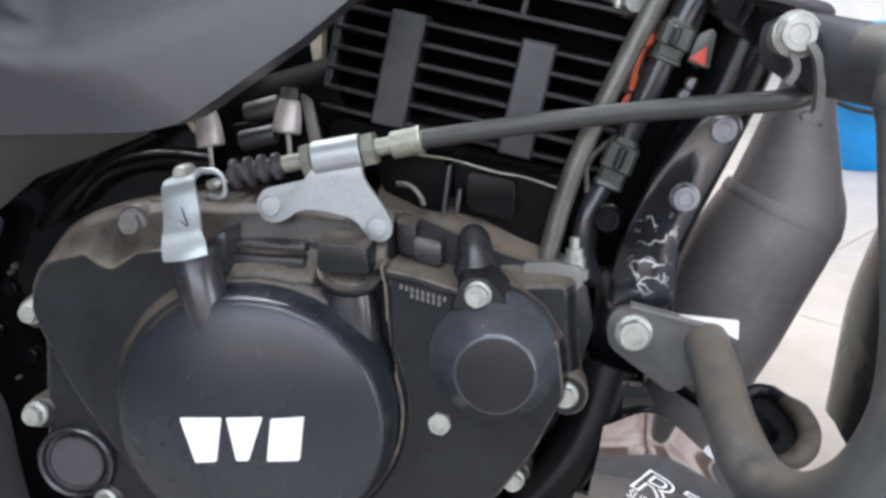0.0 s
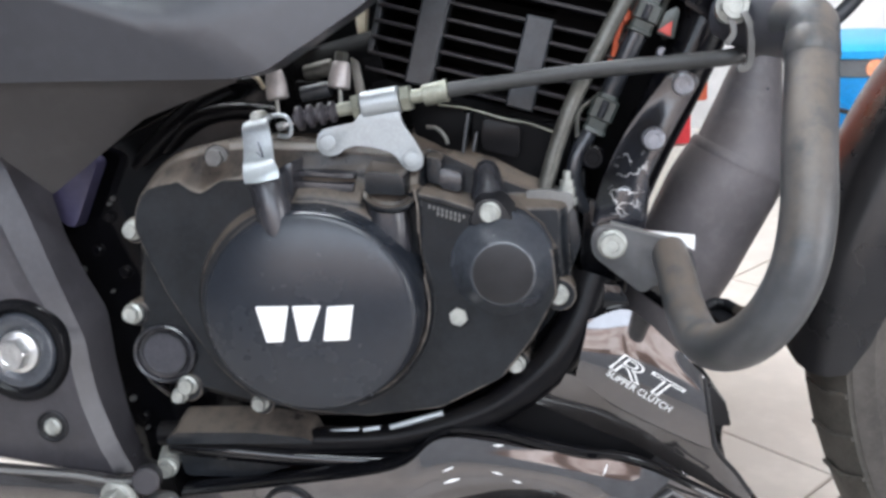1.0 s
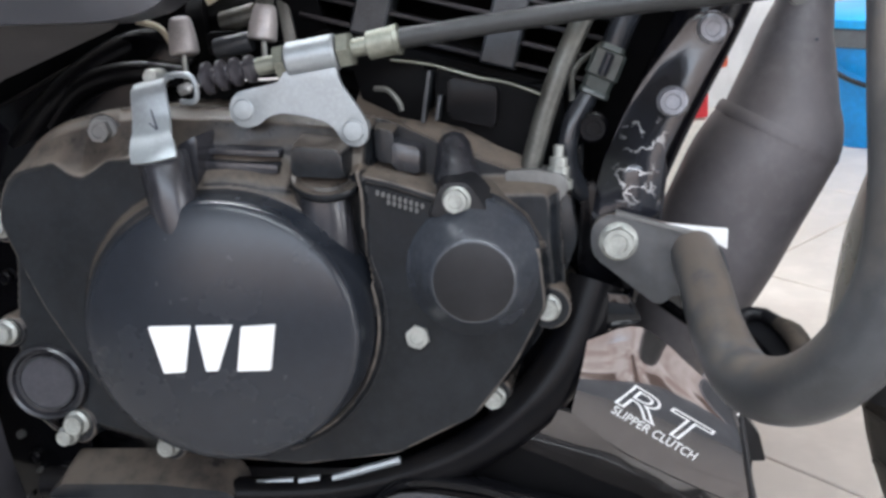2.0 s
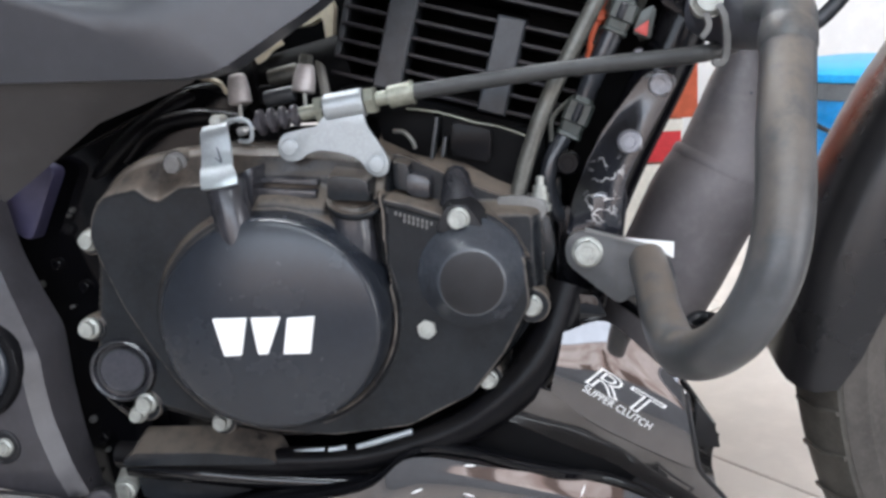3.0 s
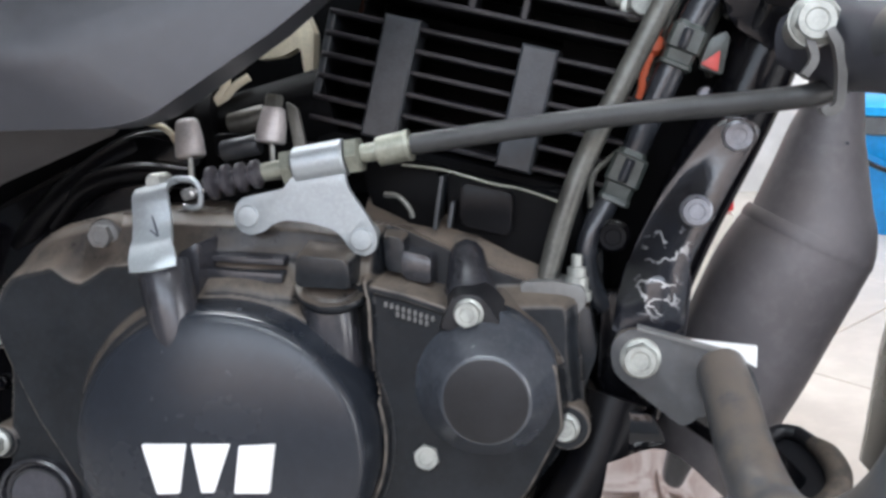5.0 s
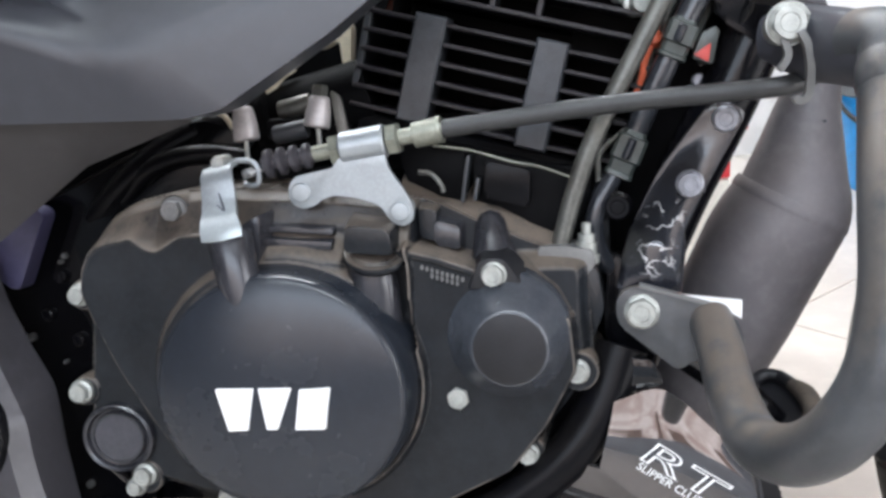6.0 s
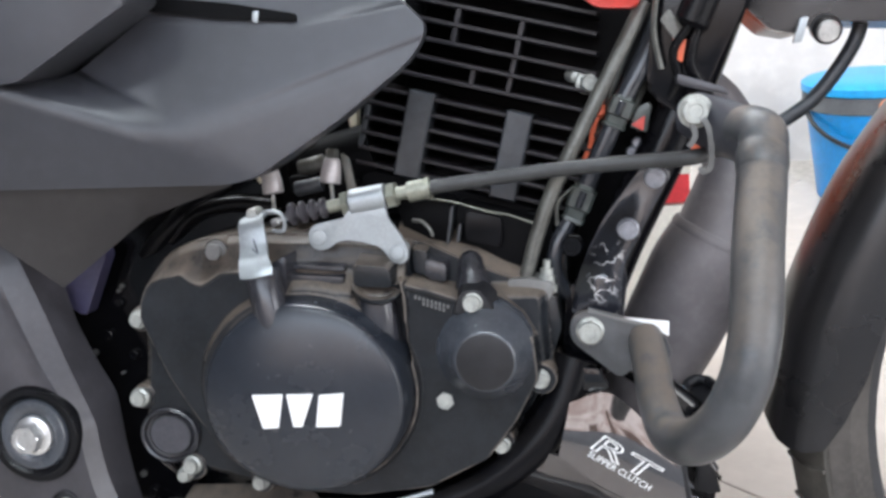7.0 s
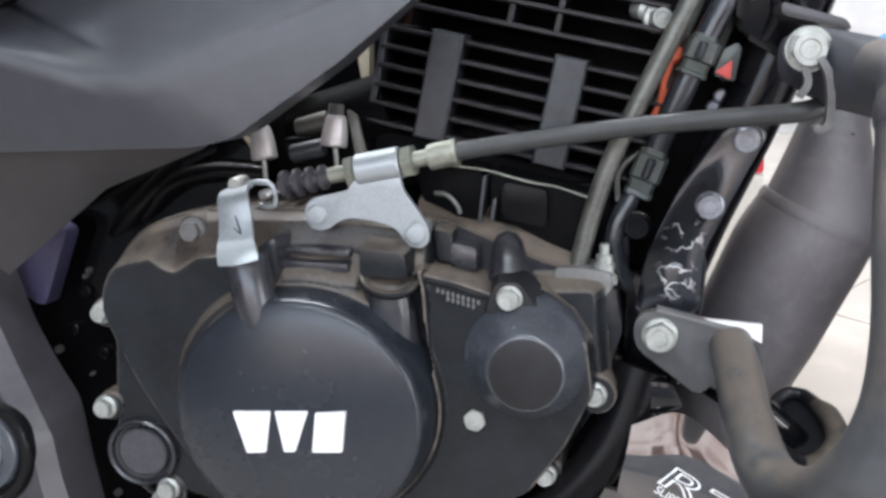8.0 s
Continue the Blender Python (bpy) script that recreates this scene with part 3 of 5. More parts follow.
    for x, z, f in ((-148.8, 434.6, 7.4), (-211, 389, 6.6), (-217, 332.6, 7.0), (-183, 283, 6.8), (-189, 276, 5.6), (-133, 271, 6.0), (65.4, 342.4, 6.6), (38, 298, 6)):
        bolt(cover, x, -111.5, z, f, f * 0.74, 6.5, M_ALLOY if z > 430 else M_BOLT, turn=random.uniform(0, 60))
    # sight glass
    sight = part("sight_glass", disc_y(-198.2, 304.4, [(-95, 22.6), (-109, 22.6), (-112.6, 21.8), (-113.6, 20.4), (-112.8, 19.0), (-110.2, 18.2), (-110, 17.2), (-112, 16.2), (-112, 15), (-106, 13.6)], 64, 0.92), M_TOWER, cover, "dark ring round a grey oil sight glass")
    part("glass", disc_y(-198.2, 304.4, [(-111, 15), (-109.4, 13.4), (-106.6, 10.6), (-105.2, 7), (-104.8, 1)], 40, 0.92), M_GLASS, sight)
    # filter cap with its two ears; its flat front sits a little off the axis of its base
    cap_bm = disc_y(31, 363.6, [(-108, 33.4), (-117, 33.4), (-119.4, 32.8), (-121, 31.6), (-123, 30.2), (-137.4, 20.6), (-139.0, 19.4), (-139.6, 18.4), (-139.6, 4)], 96)
    for v in cap_bm.verts:
        k = max(0.0, min(1.0, (-117 - v.co.y) / 22.6))
        v.co.x += 3.6 * k
        v.co.z -= 1.8 * k
    cap = part("filter_cap", cap_bm, M_CAP, cover, "round dark grey oil filter cap")
    part("cap_centre", disc_y(34.7, 361.7, [(-136, 18.2), (-139.9, 18.2), (-140.2, 17.4), (-140, 2)], 56), M_CAPDARK, cap)
    part("cap_ear", prism2(rounded([(18, 401), (21, 404.5), (31, 404.5), (35, 400), (41, 390), (13, 389)], 3), rounded([(14, 403), (19, 408), (33, 408), (39, 402), (48, 386), (6, 386)], 3), -124, -108, 2, 3), M_CAPDARK, cap)
    part("cap_ear", prism2(rounded([(-4, 332), (-1, 325), (7, 324), (13, 332), (10, 341), (2, 342)], 3), rounded([(-8, 334), (-3, 321), (9, 320), (19, 331), (12, 347), (2, 350)], 4), -118, -108, 2, 3), M_CAPDARK, cap)
    bolt(cap, 26.4, -122, 396.4, 7.0, 5.4, 6.5, turn=14)
    bolt(cap, 4, -117, 331.2, 7.0, 5.6, 6.5, turn=40)
    # knob over the cap and the stepped shoulder running from it to the pipe flange
    part("case_knob", lathe((21, -92, 425), (24, -102, 400), [(0, 2), (0.07, 5.6), (0.22, 8.2), (0.6, 10), (1, 13)], 32), M_TOWER, cover, "rounded dark casting knob")
    part("shoulder_web", prism2(rounded([(38, 399), (46, 395.6), (56.7, 386.5), (63.3, 374), (64.6, 360), (60, 374), (53, 384), (42, 393)], 2), rounded([(36, 404), (48, 400), (60.7, 389), (68.3, 376), (70.6, 358), (58, 374), (50, 382), (38, 392)], 2), -111, -98, 2, 3), M_CASE, cover)
    # dusty ledge and bosses between the cover and the cylinder
    ledge = [[(-26, -98, 436), (-8, -97, 425), (8, -96, 421), (24, -95, 418), (40, -95, 408), (58, -94, 402)], [(-26, -84, 446), (-6, -84, 436), (10, -83, 433), (26, -82, 429), (42, -82, 420), (60, -82, 412)], [(-24, -64, 452), (-4, -64, 442), (12, -63, 438), (28, -62, 434), (46, -62, 424), (64, -62, 415)]]
    part("case_ledge", slab(ledge, 5), M_DUSTY, cover, "dust-caked ledge of the crankcase")
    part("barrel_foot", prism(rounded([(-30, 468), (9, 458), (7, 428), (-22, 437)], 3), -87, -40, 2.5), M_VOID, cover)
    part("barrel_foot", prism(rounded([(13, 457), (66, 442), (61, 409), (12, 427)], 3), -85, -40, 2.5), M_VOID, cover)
    part("tensioner", prism(rounded([(20, 452), (44, 446), (42, 426), (19, 432)], 3), -91, -60, 1.2), M_RAIL, cover)
    part("case_boss", prism2(rounded([(-14, 430), (-5, 428), (-5, 412), (-14, 414)], 2), rounded([(-18, 436), (-3, 433), (-3, 410), (-17, 412)], 3), -107, -84, 2, 3), M_CASE, cover)
    part("case_block", prism2(rounded([(-6, 423), (7.6, 419.6), (7, 407), (-6, 410)], 2), rounded([(-7.4, 427), (10, 422.6), (9, 404), (-7.6, 408)], 3), -108, -84, 2, 3), M_TOWER, cover, "glossy black casting block")
    part("barrel_rib", prism(rounded([(10.6, 455), (12.2, 455), (7.6, 430), (6, 430)], 0.5), -92, -70, 0.5), M_STRIP, cover)
    part("barrel_rib", prism(rounded([(15.4, 443), (17, 443), (14.6, 431), (13, 431)], 0.5), -93, -70, 0.5), M_STRIP, cover)
    # raised casting mark that cannot be read: small bars
    # painted paler than the cover, for the light they catch
    for i in range(9):
        for row in (0, 1):
            if row and i > 5:
                continue
            x, z = -11.5 + i * 2.6 + row * 5, 399.6 - i * 0.85 - row * 4.6
            part("casting_bar", box(x, x + 1.5, -122.6, -120.5, z, z + 2.4, 0.3, 1), M_ALLOY, cover)
    # logo: three slanted white blocks on the dome
    logo = ([(-114.6, 347.2), (-93.6, 347.6), (-98.4, 325.4), (-109.0, 324.8)],
            [(-91.4, 347.6), (-73.4, 347.8), (-82.4, 326), (-88.4, 325.8)],
            [(-69.6, 347), (-53.6, 347.6), (-57.4, 326.2), (-73.4, 325.8)])
    for shape in logo:
        part("logo_block", prism(rounded(shape, 0.8, 2), -157.6, -150.0, 0.3, 1), M_WHITE, cover, "white slanted block of a logo")
    return cover


cover = engine()


def clutch_linkage():
    rows = []
    for y, z, x, half in ((-149.0, 422.0, -107.4, 11.0), (-148.0, 424.2, -107.8, 11.2), (-145.6, 427.4, -108.8, 11.0), (-142.6, 430.2, -110.2, 10.5), (-139.6, 432, -111.8, 10.0), (-135.4, 435, -113.0, 9.5), (-133, 442, -113.6, 9.2),
                          (-131.5, 449, -114.6, 8.8), (-129.5, 454, -115.6, 8.4), (-125, 457, -116.4, 8.0), (-112, 458, -117.5, 7.6)):
        bow = 1.4 if z < 427 else 0.5
        rows.append([(x - half, y + bow, z - 0.8), (x - half * 0.5, y - bow * 0.3, z - 0.5), (x, y - bow, z), (x + half * 0.5, y - bow * 0.3, z + 0.9), (x + half, y + bow, z + 2.0)])
    lever = part("clutch_lever", slab(rows, 2.2), M_ZINC, bike, "bright zinc clutch lever arm with a black check mark", angle=50)
    part("check_mark", merge(tube([(-112.9, -133.1, 444.6), (-109.2, -135.4, 434.8)], 0.6, 6, 2, radii=[0.35, 0.75]), tube([(-109.2, -135.4, 434.8), (-113.6, -134.5, 438.4)], 0.6, 6, 2, radii=[0.7, 0.4])), M_MARK, lever)
    part("pivot_pin", lathe((-118, -120, 459), (-118, -106, 459), [(0, 3.4), (0.1, 4.2), (0.9, 4.2), (1, 3)], 16), M_BOLT, lever)
    part("clevis", tube([(-116, -112, 457), (-110, -114, 459.5), (-101, -115, 459), (-97.5, -115, 455), (-97.8, -115, 448), (-101, -115, 446.3), (-106, -114, 447)], 1.5, 8, 4), M_ZINC, lever)
    part("cable_nipple", lathe((-106, -114, 452), (-94, -114, 455), [(0, 2.6), (0.4, 2.8), (0.5, 1.5), (1, 1.5)], 14), M_STEEL, lever)
    # boot, adjuster, holder, ferrule, cable
    prof = [(0, 3)]
    for i in range(4):
        s = 0.05 + i * 0.235
        prof += [(s, 4.2), (s + 0.06, 7.6 - i * 0.4), (s + 0.14, 7.8 - i * 0.4), (s + 0.2, 4.2)]
    part("rubber_boot", lathe((-96, -113, 456.5), (-66, -113, 461), prof + [(1, 4)], 24), M_BOOT, bike, "ribbed black rubber cable boot")
    adj = part("cable_adjuster", merge(lathe((-67, -113, 461), (4, -113, 470.5), [(0, 4.0), (0.02, 4.3), (0.98, 4.3), (1, 4)], 18)), M_OLIVE, bike, "olive zinc threaded cable adjuster")
    for a, b in (((-57, -113, 462.4), (-51.4, -113, 463.2)), ((-26.6, -113, 466.3), (-20, -113, 467.2))):
        part("lock_nut", lathe(a, b, [(0, 7.4), (0.1, 8.4), (0.9, 8.4), (1, 7.4)], 6), M_OLIVE, adj)
    part("ferrule", lathe((-12.6, -113, 468), (2.4, -113, 470.3), [(0, 6.0), (0.03, 6.6), (0.85, 6.8), (0.88, 7.2), (1, 7.0)], 24), M_OLIVE, adj)
    brk = rounded([(-80.5, 444), (-77, 450), (-57, 453.4), (-53.6, 455), (-52, 460), (-28, 463), (-26, 452.5), (-18, 440), (-13.8, 432), (-14.6, 424.6), (-20, 421.6), (-27, 425), (-29.4, 430.6), (-34, 434.6), (-44, 437.6), (-55, 439.4), (-62, 438), (-67, 434.2), (-74, 432.8), (-80, 437)], 2.6, 4)
    bracket = part("cable_bracket", prism(brk, -118.5, -115.3, 0.6, 2), M_ZINC, bike, "bright zinc clutch cable bracket")
    part("bracket_barrel", lathe((-51, -114, 463.2), (-27, -114, 466.3), [(0, 7.6), (0.04, 8.4), (0.96, 8.4), (1, 7.6)], 32), M_ZINC, bracket)
    for x, z in ((-73.6, 441.6), (-21.2, 429.6)):
        part("rivet", disc_y(x, z, [(-100, 5.2), (-118.9, 5.2), (-119.5, 4.6), (-119.8, 1)], 20), M_ZINC, bracket)
    part("clutch_cable", tube([(3, -113, 470.4), (34, -114, 473.5), (73, -117, 477), (111, -121, 479.4), (142, -126, 480.6), (158, -131, 481.4), (168, -132, 482.4), (177, -124, 484.6), (186, -104, 488)], 4.7, 16, 6), M_CABLE, bike, "black clutch cable sheath")
    part("gasket_lip", tube([(-8, -88, 461), (12, -89, 457.6), (34, -90, 450.6), (48, -89, 447.4), (64, -87, 441)], 0.6, 8, 4), M_OLIVE, bike)
    part("bleed_wire", tube([(-14, -100, 448), (-7, -102, 447), (-2, -102, 441), (-1, -102, 437)], 1.3, 8, 5), M_PIPE, bike)


clutch_linkage()


def throttle_parts():
    body = part("throttle_body", merge(lathe((-150, -40, 470), (-50, -40, 492), [(0, 20), (0.3, 22), (0.31, 26), (0.4, 26), (0.41, 21), (1, 21)], 28), box(-105, -88, -80, -40, 468, 480, 3), box(-125, -60, -60, 30, 455, 475, 6)), M_VOID, bike, "black throttle body behind the cable")
    for x, z0, z1, lean, hexed in ((-114.5, 469, 487.5, -2, False), (-72, 474, 491, 3, True)):
        part("choke_post", lathe((x - lean * 0.3, -86, z0), (x + lean * 0.6, -84, z1), [(0, 6.6), (0.06, 7.4), (0.5, 6.9), (0.86, 5.8), (0.96, 5.2), (1, 4.2)], 28), M_POST, body, "dull grey metal post")
        part("post_stem", lathe((x, -86, z0 - 12), (x, -86, z0 + 1), [(0, 1.4), (1, 1.4)], 10), M_BOLT, body)
        if hexed:
            part("post_nut", lathe((x + 1.5, -84.5, z1), (x + 2.4, -84, z1 + 6), [(0, 4.6), (0.8, 4.6), (1, 3.8)], 6), M_PIPE, body)
    part("spindle", lathe((-98, -84, 471), (-79, -84, 474), [(0, 4.8), (0.05, 5.2), (0.95, 5.2), (1, 4.6)], 20), M_STRIP, body)
    part("spindle", lathe((-99, -70, 484), (-80, -70, 488), [(0, 5), (0.05, 5.6), (0.95, 5.6), (1, 5)], 20), M_PIPE, body)
    part("return_plate", prism(rounded([(-66, 494), (-60, 490), (-56, 466), (-62, 462)], 2), -80, -77.5, 0.5), M_PIPE, body)
    for pts, r in (([(-150, -60, 488), (-133, -72, 484), (-128, -70, 476)], 1.6), ([(-119, -50, 488), (-114, -52, 496), (-109, -50, 503), (-108, -48, 514)], 2.6), ([(-112, -52, 494), (-104, -50, 503.5), (-96, -48, 508.5)], 2.2)):
        part("wire", tube(pts, r, 8, 5), M_PALE, body, "pale wiring")
    # black plate added to darken the gap left of the fins
    part("gap_backing", prism(rounded([(-150, 476), (-70, 488), (-64, 530), (-30, 600), (-150, 600)], 6), 26, 50, 3), M_VOID, body)
    part("inlet_clamp", prism(rounded([(-99, 523), (-84, 527), (-76, 533), (-68, 541), (-64, 530), (-66, 508), (-70.5, 507), (-72, 524), (-82, 519), (-96, 518)], 2), -34, -24, 1), M_PALE, body)
    for pts, r in (([(-205, -62, 437), (-180, -70, 456), (-150, -72, 462), (-122, -68, 458)], 6), ([(-230, -58, 425), (-195, -66, 452), (-160, -60, 474), (-130, -50, 478)], 8)):
        part("breather_hose", tube(pts, r, 12, 6), M_RAIL, body)


throttle_parts()


def cylinder():
    c, s = math.cos(radians(15.7)), math.sin(radians(15.7))

    def xz(u, v):
        return (u * c + v * s, -u * s + v * c)

    def block(u0, u1, v0, v1, y0, y1, bevel=0.6):
        return prism([xz(u0, v0), xz(u1, v0), xz(u1, v1), xz(u0, v1)], y0, y1, bevel, 1)

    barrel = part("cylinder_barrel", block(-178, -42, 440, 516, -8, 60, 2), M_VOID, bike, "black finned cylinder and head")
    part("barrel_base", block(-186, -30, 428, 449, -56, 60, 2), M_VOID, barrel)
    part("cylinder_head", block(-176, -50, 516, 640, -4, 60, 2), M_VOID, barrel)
    # black plate added behind the fins, to keep their gaps dark
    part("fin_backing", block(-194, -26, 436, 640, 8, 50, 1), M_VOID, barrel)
    for i in range(6):
        v = 452 + 10.6 * i
        part("fin", block(-190, -30, v - 1.3, v + 1.3, -62, 60, 0.8), M_FIN, barrel)
    for i in range(8):
        v = 519 + 12.6 * i
        part("fin", block(-192 + 2 * i, -34 - 3 * i, v - 1.4, v + 1.4, -62 + (i > 2) * 2, 60, 0.8), M_FIN, barrel)
    part("fin_edge", block(-191, -187.5, 451, 506, -60, 20), M_STRIP, barrel)
    for u in (-152.5, -84):
        part("damper_strip", block(u - 9, u + 9, 449, 509, -65, -44, 1.2), M_STRIP, barrel, "black rubber damper strip across the fins")
    for u, i in ((-140, 2), (-140, 3), (-96, 1), (-96, 2), (-96, 3), (-122, 0), (-96, 0), (-172, 1)):
        part("fin_strut", block(u - 1.8, u + 1.8, 519 + 12.6 * i, 531.6 + 12.6 * i, -58, -40, 0.5), M_FIN, barrel)
    x, z = xz(-46, 537)
    bolt(barrel, x, -57, z, 7.5, 5.4, 11, M_BOLT, "head_bolt", 20, (0, 18))
    part("spark_cap", lathe((x - 10, -52, z + 6), (x - 4, -60, z + 4), [(0, 5), (0.8, 5), (1, 3)], 16), M_BOLT, barrel)


cylinder()


def front_pipes():
    pipe = part("oil_pipe", tube([(141, -66, 578), (118, -74, 536), (96, -80, 496), (77, -84, 460), (65, -86, 430), (56, -88, 399)], 5.1, 18, 6), M_PIPE, bike, "grey painted steel oil pipe")
    part("pipe_flange", prism(rounded([(46, 406), (48, 398), (52, 395.6), (71, 390.4), (76.6, 396), (75, 403.4), (60, 406.4)], 2.5), -100, -74, 1.6), M_ALLOY, pipe, "grey pipe flange")
    part("flange_block", prism(rounded([(40, 399), (77, 394), (80, 372), (72, 352), (58, 384)], 4), -96, -60, 3), M_CASE, pipe)
    part("stud", lathe((71, -91, 396), (72, -91, 417), [(0, 7), (0.2, 7), (0.21, 5.4), (0.5, 5.4), (0.51, 4.4), (0.72, 4.4), (0.73, 2.6), (0.97, 2.6), (1, 2)], 12), M_BOLT, pipe, "dull stud and nut")
    hose = part("wiring_conduit", tube([(160, -45, 590), (140, -58, 544), (127, -62, 520), (116, -64, 498), (104, -64, 473), (93, -64, 448)], 6.6, 16, 6), M_HOSE, bike, "grey black wiring conduit")
    part("lower_hose", tube([(93, -64, 450), (85, -68, 437), (77.5, -72, 424), (75, -73, 409), (79, -70, 394), (88, -62, 383)], 5.6, 14, 6), M_HOSE, hose)
    for a, b in (((126, -62, 519), (117, -63, 499)), ((99, -65, 462), (88, -65, 438))):
        bm = stepped(a, b, [(0, 6.4, 5.8), (0.1, 7.4, 6.6), (0.13, 9.4, 8.2), (0.6, 9.6, 8.4), (0.64, 8.4, 7.2), (0.86, 8.2, 7.0), (0.9, 9.0, 7.6), (0.97, 9.0, 7.6), (1, 6.2, 5.6)])
        conn = part("connector", bm, M_CONN, hose, "grey plastic connector")
        p, q = (Vector(a) * 0.85 + Vector(b) * 0.15), (Vector(a) * 0.42 + Vector(b) * 0.58)
        lift = Vector((0, -8.4, 0))
        part("latch", stepped(p + lift, q + lift, [(0, 3.4, 2.0), (0.1, 4.6, 2.4), (0.85, 4.6, 2.4), (1, 3.6, 2.0)]), M_HOSE, conn)
    for pts, r in (([(134, -40, 560), (116, -52, 520), (100, -54, 486)], 2.0), ([(108, -58, 500), (100, -60, 470), (80, -66, 452), (78, -70, 436)], 1.6), ([(140, -44, 528), (132, -50, 510), (136, -44, 496)], 3)):
        part("wire", tube(pts, r, 8, 6), M_PIPE, hose)
    part("red_wire", tube([(119, -50, 536), (112, -56, 519), (107.5, -60, 506), (104, -61, 497), (102.4, -60, 488), (97, -60, 477)], 1.9, 8, 6), M_ORANGE, hose, "orange red wire")
    part("plug", lathe((109, -57, 509), (110, -63, 512), [(0, 4.4), (0.8, 4.4), (1, 2.4)], 12), M_ORANGE, hose)
    relay = part("relay", prism(rounded([(134.4, 511.5), (141.4, 514.3), (143.0, 511.5), (139.2, 494.8), (128.9, 498.7)], 1.2), -66, -54, 1.0), M_CONN, hose, "small grey green relay with a red corner")
    # red patch added for the red that shows at the relay's corner
    part("relay_patch", prism(rounded([(129.6, 500.3), (138.6, 505.8), (137.2, 496.0)], 0.8), -67, -65, 0.3), M_RED, relay, "red corner patch")
    for x, z in ((133, 487), (138, 484), (129, 481)):
        bolt(hose, x, -44, z, 4, 3, 4, M_DULL, "speck_screw", 15)


front_pipes()


def frame_front():
    tube_ob = part("frame_downtube", tube([(92, -40, 330), (100, -44, 375), (118, -46, 420), (150, -46, 482), (178, -42, 545), (200, -36, 600)], 17, 20, 6), M_FRAME, bike, "gloss black frame downtube")
    mount = rounded([(137, 475), (148, 474.5), (155, 469.6), (143, 449), (130.5, 426), (122.6, 411), (121, 398), (119.6, 380), (87, 378), (90, 395), (94, 408), (100.5, 423), (111.5, 443.5), (127, 463)], 4)
    brk = part("engine_mount", prism2([(x - 1, z) for x, z in mount], mount, -91, -66, 4.5, 4), M_SCUFF, tube_ob, "scuffed gloss black engine mount plate")
    part("mount_fold", lathe((104.4, -76, 376), (108.6, -76, 413), [(0, 15.6), (0.7, 16), (0.9, 14.4), (1, 10)], 36), M_SCUFF, tube_ob)
    bolt(brk, 143, -89, 467, 7.2, 5.9, 8.5, M_DULL, turn=8, washer=8.2)
    bolt(brk, 125, -89, 435, 7.6, 6.1, 9, M_DULL, turn=25, washer=8.6)
    bolt(tube_ob, 88, -72, 423, 8, 6.4, 8, M_FRAME, turn=25)
    part("seam_plate", prism(rounded([(92, 396), (82, 396), (78, 350), (98, 330), (108, 346), (96, 372)], 4), -72, -50, 3), M_FRAME, tube_ob)
    part("coil_bracket", prism(rounded([(158, 531), (186, 521), (188, 516), (158, 525)], 2), -118, -70, 1), M_PLATE, tube_ob)
    # black plate added to darken the gaps between conduit and mount
    part("frame_backing", prism(rounded([(66, 470), (76, 385), (120, 385), (146, 466), (156, 496), (164, 520), (186, 566), (188, 620), (60, 620)], 6), -18, 30, 4), M_VOID, tube_ob)
    part("lower_strut", tube([(98, -88, 366), (120, -84, 345), (150, -70, 318), (175, -60, 290)], 9, 14, 5), M_LACQUER, tube_ob)
    part("head_gusset", prism(rounded([(140, 520), (168, 500), (205, 575), (200, 620), (150, 620)], 8), -64, -20, 4), M_FRAME, tube_ob)
    coil = part("ignition_coil", lathe((168, -78, 560), (182, -80, 590), [(0, 8), (0.1, 11), (0.9, 11), (1, 8)], 24), M_RUBBER, tube_ob, "black ignition coil")
    part("coil_lead", tube([(168, -78, 561), (158, -74, 546), (160, -66, 528), (152, -60, 512)], 3, 10, 6), M_RUBBER, coil)
    part("coil_clip", prism(rounded([(150, 566), (156, 572), (166, 556), (160, 550)], 1.5), -76, -70, 1), M_PIPE, coil)
    part("warning_tag", prism(rounded([(158, 556), (166, 552), (163, 538), (156, 543)], 1), -74, -71, 0.4), M_ORANGE, coil, "small orange tag")
    part("loom", tube([(180, -66, 600), (176, -70, 570), (168, -68, 540), (176, -60, 522)], 4, 10, 6), M_RUBBER, tube_ob)
    part("stay", tube([(150, -74, 590), (146, -74, 560), (150, -70, 535)], 2.2, 8, 5), M_PIPE, tube_ob)
    part("shroud_edge", prism(rounded([(101, 583), (112, 575), (136, 573), (146, 600), (108, 606)], 4), -96, -80, 3), M_RED, tube_ob, "red edge of the tank shroud")
    return tube_ob


frame_front()


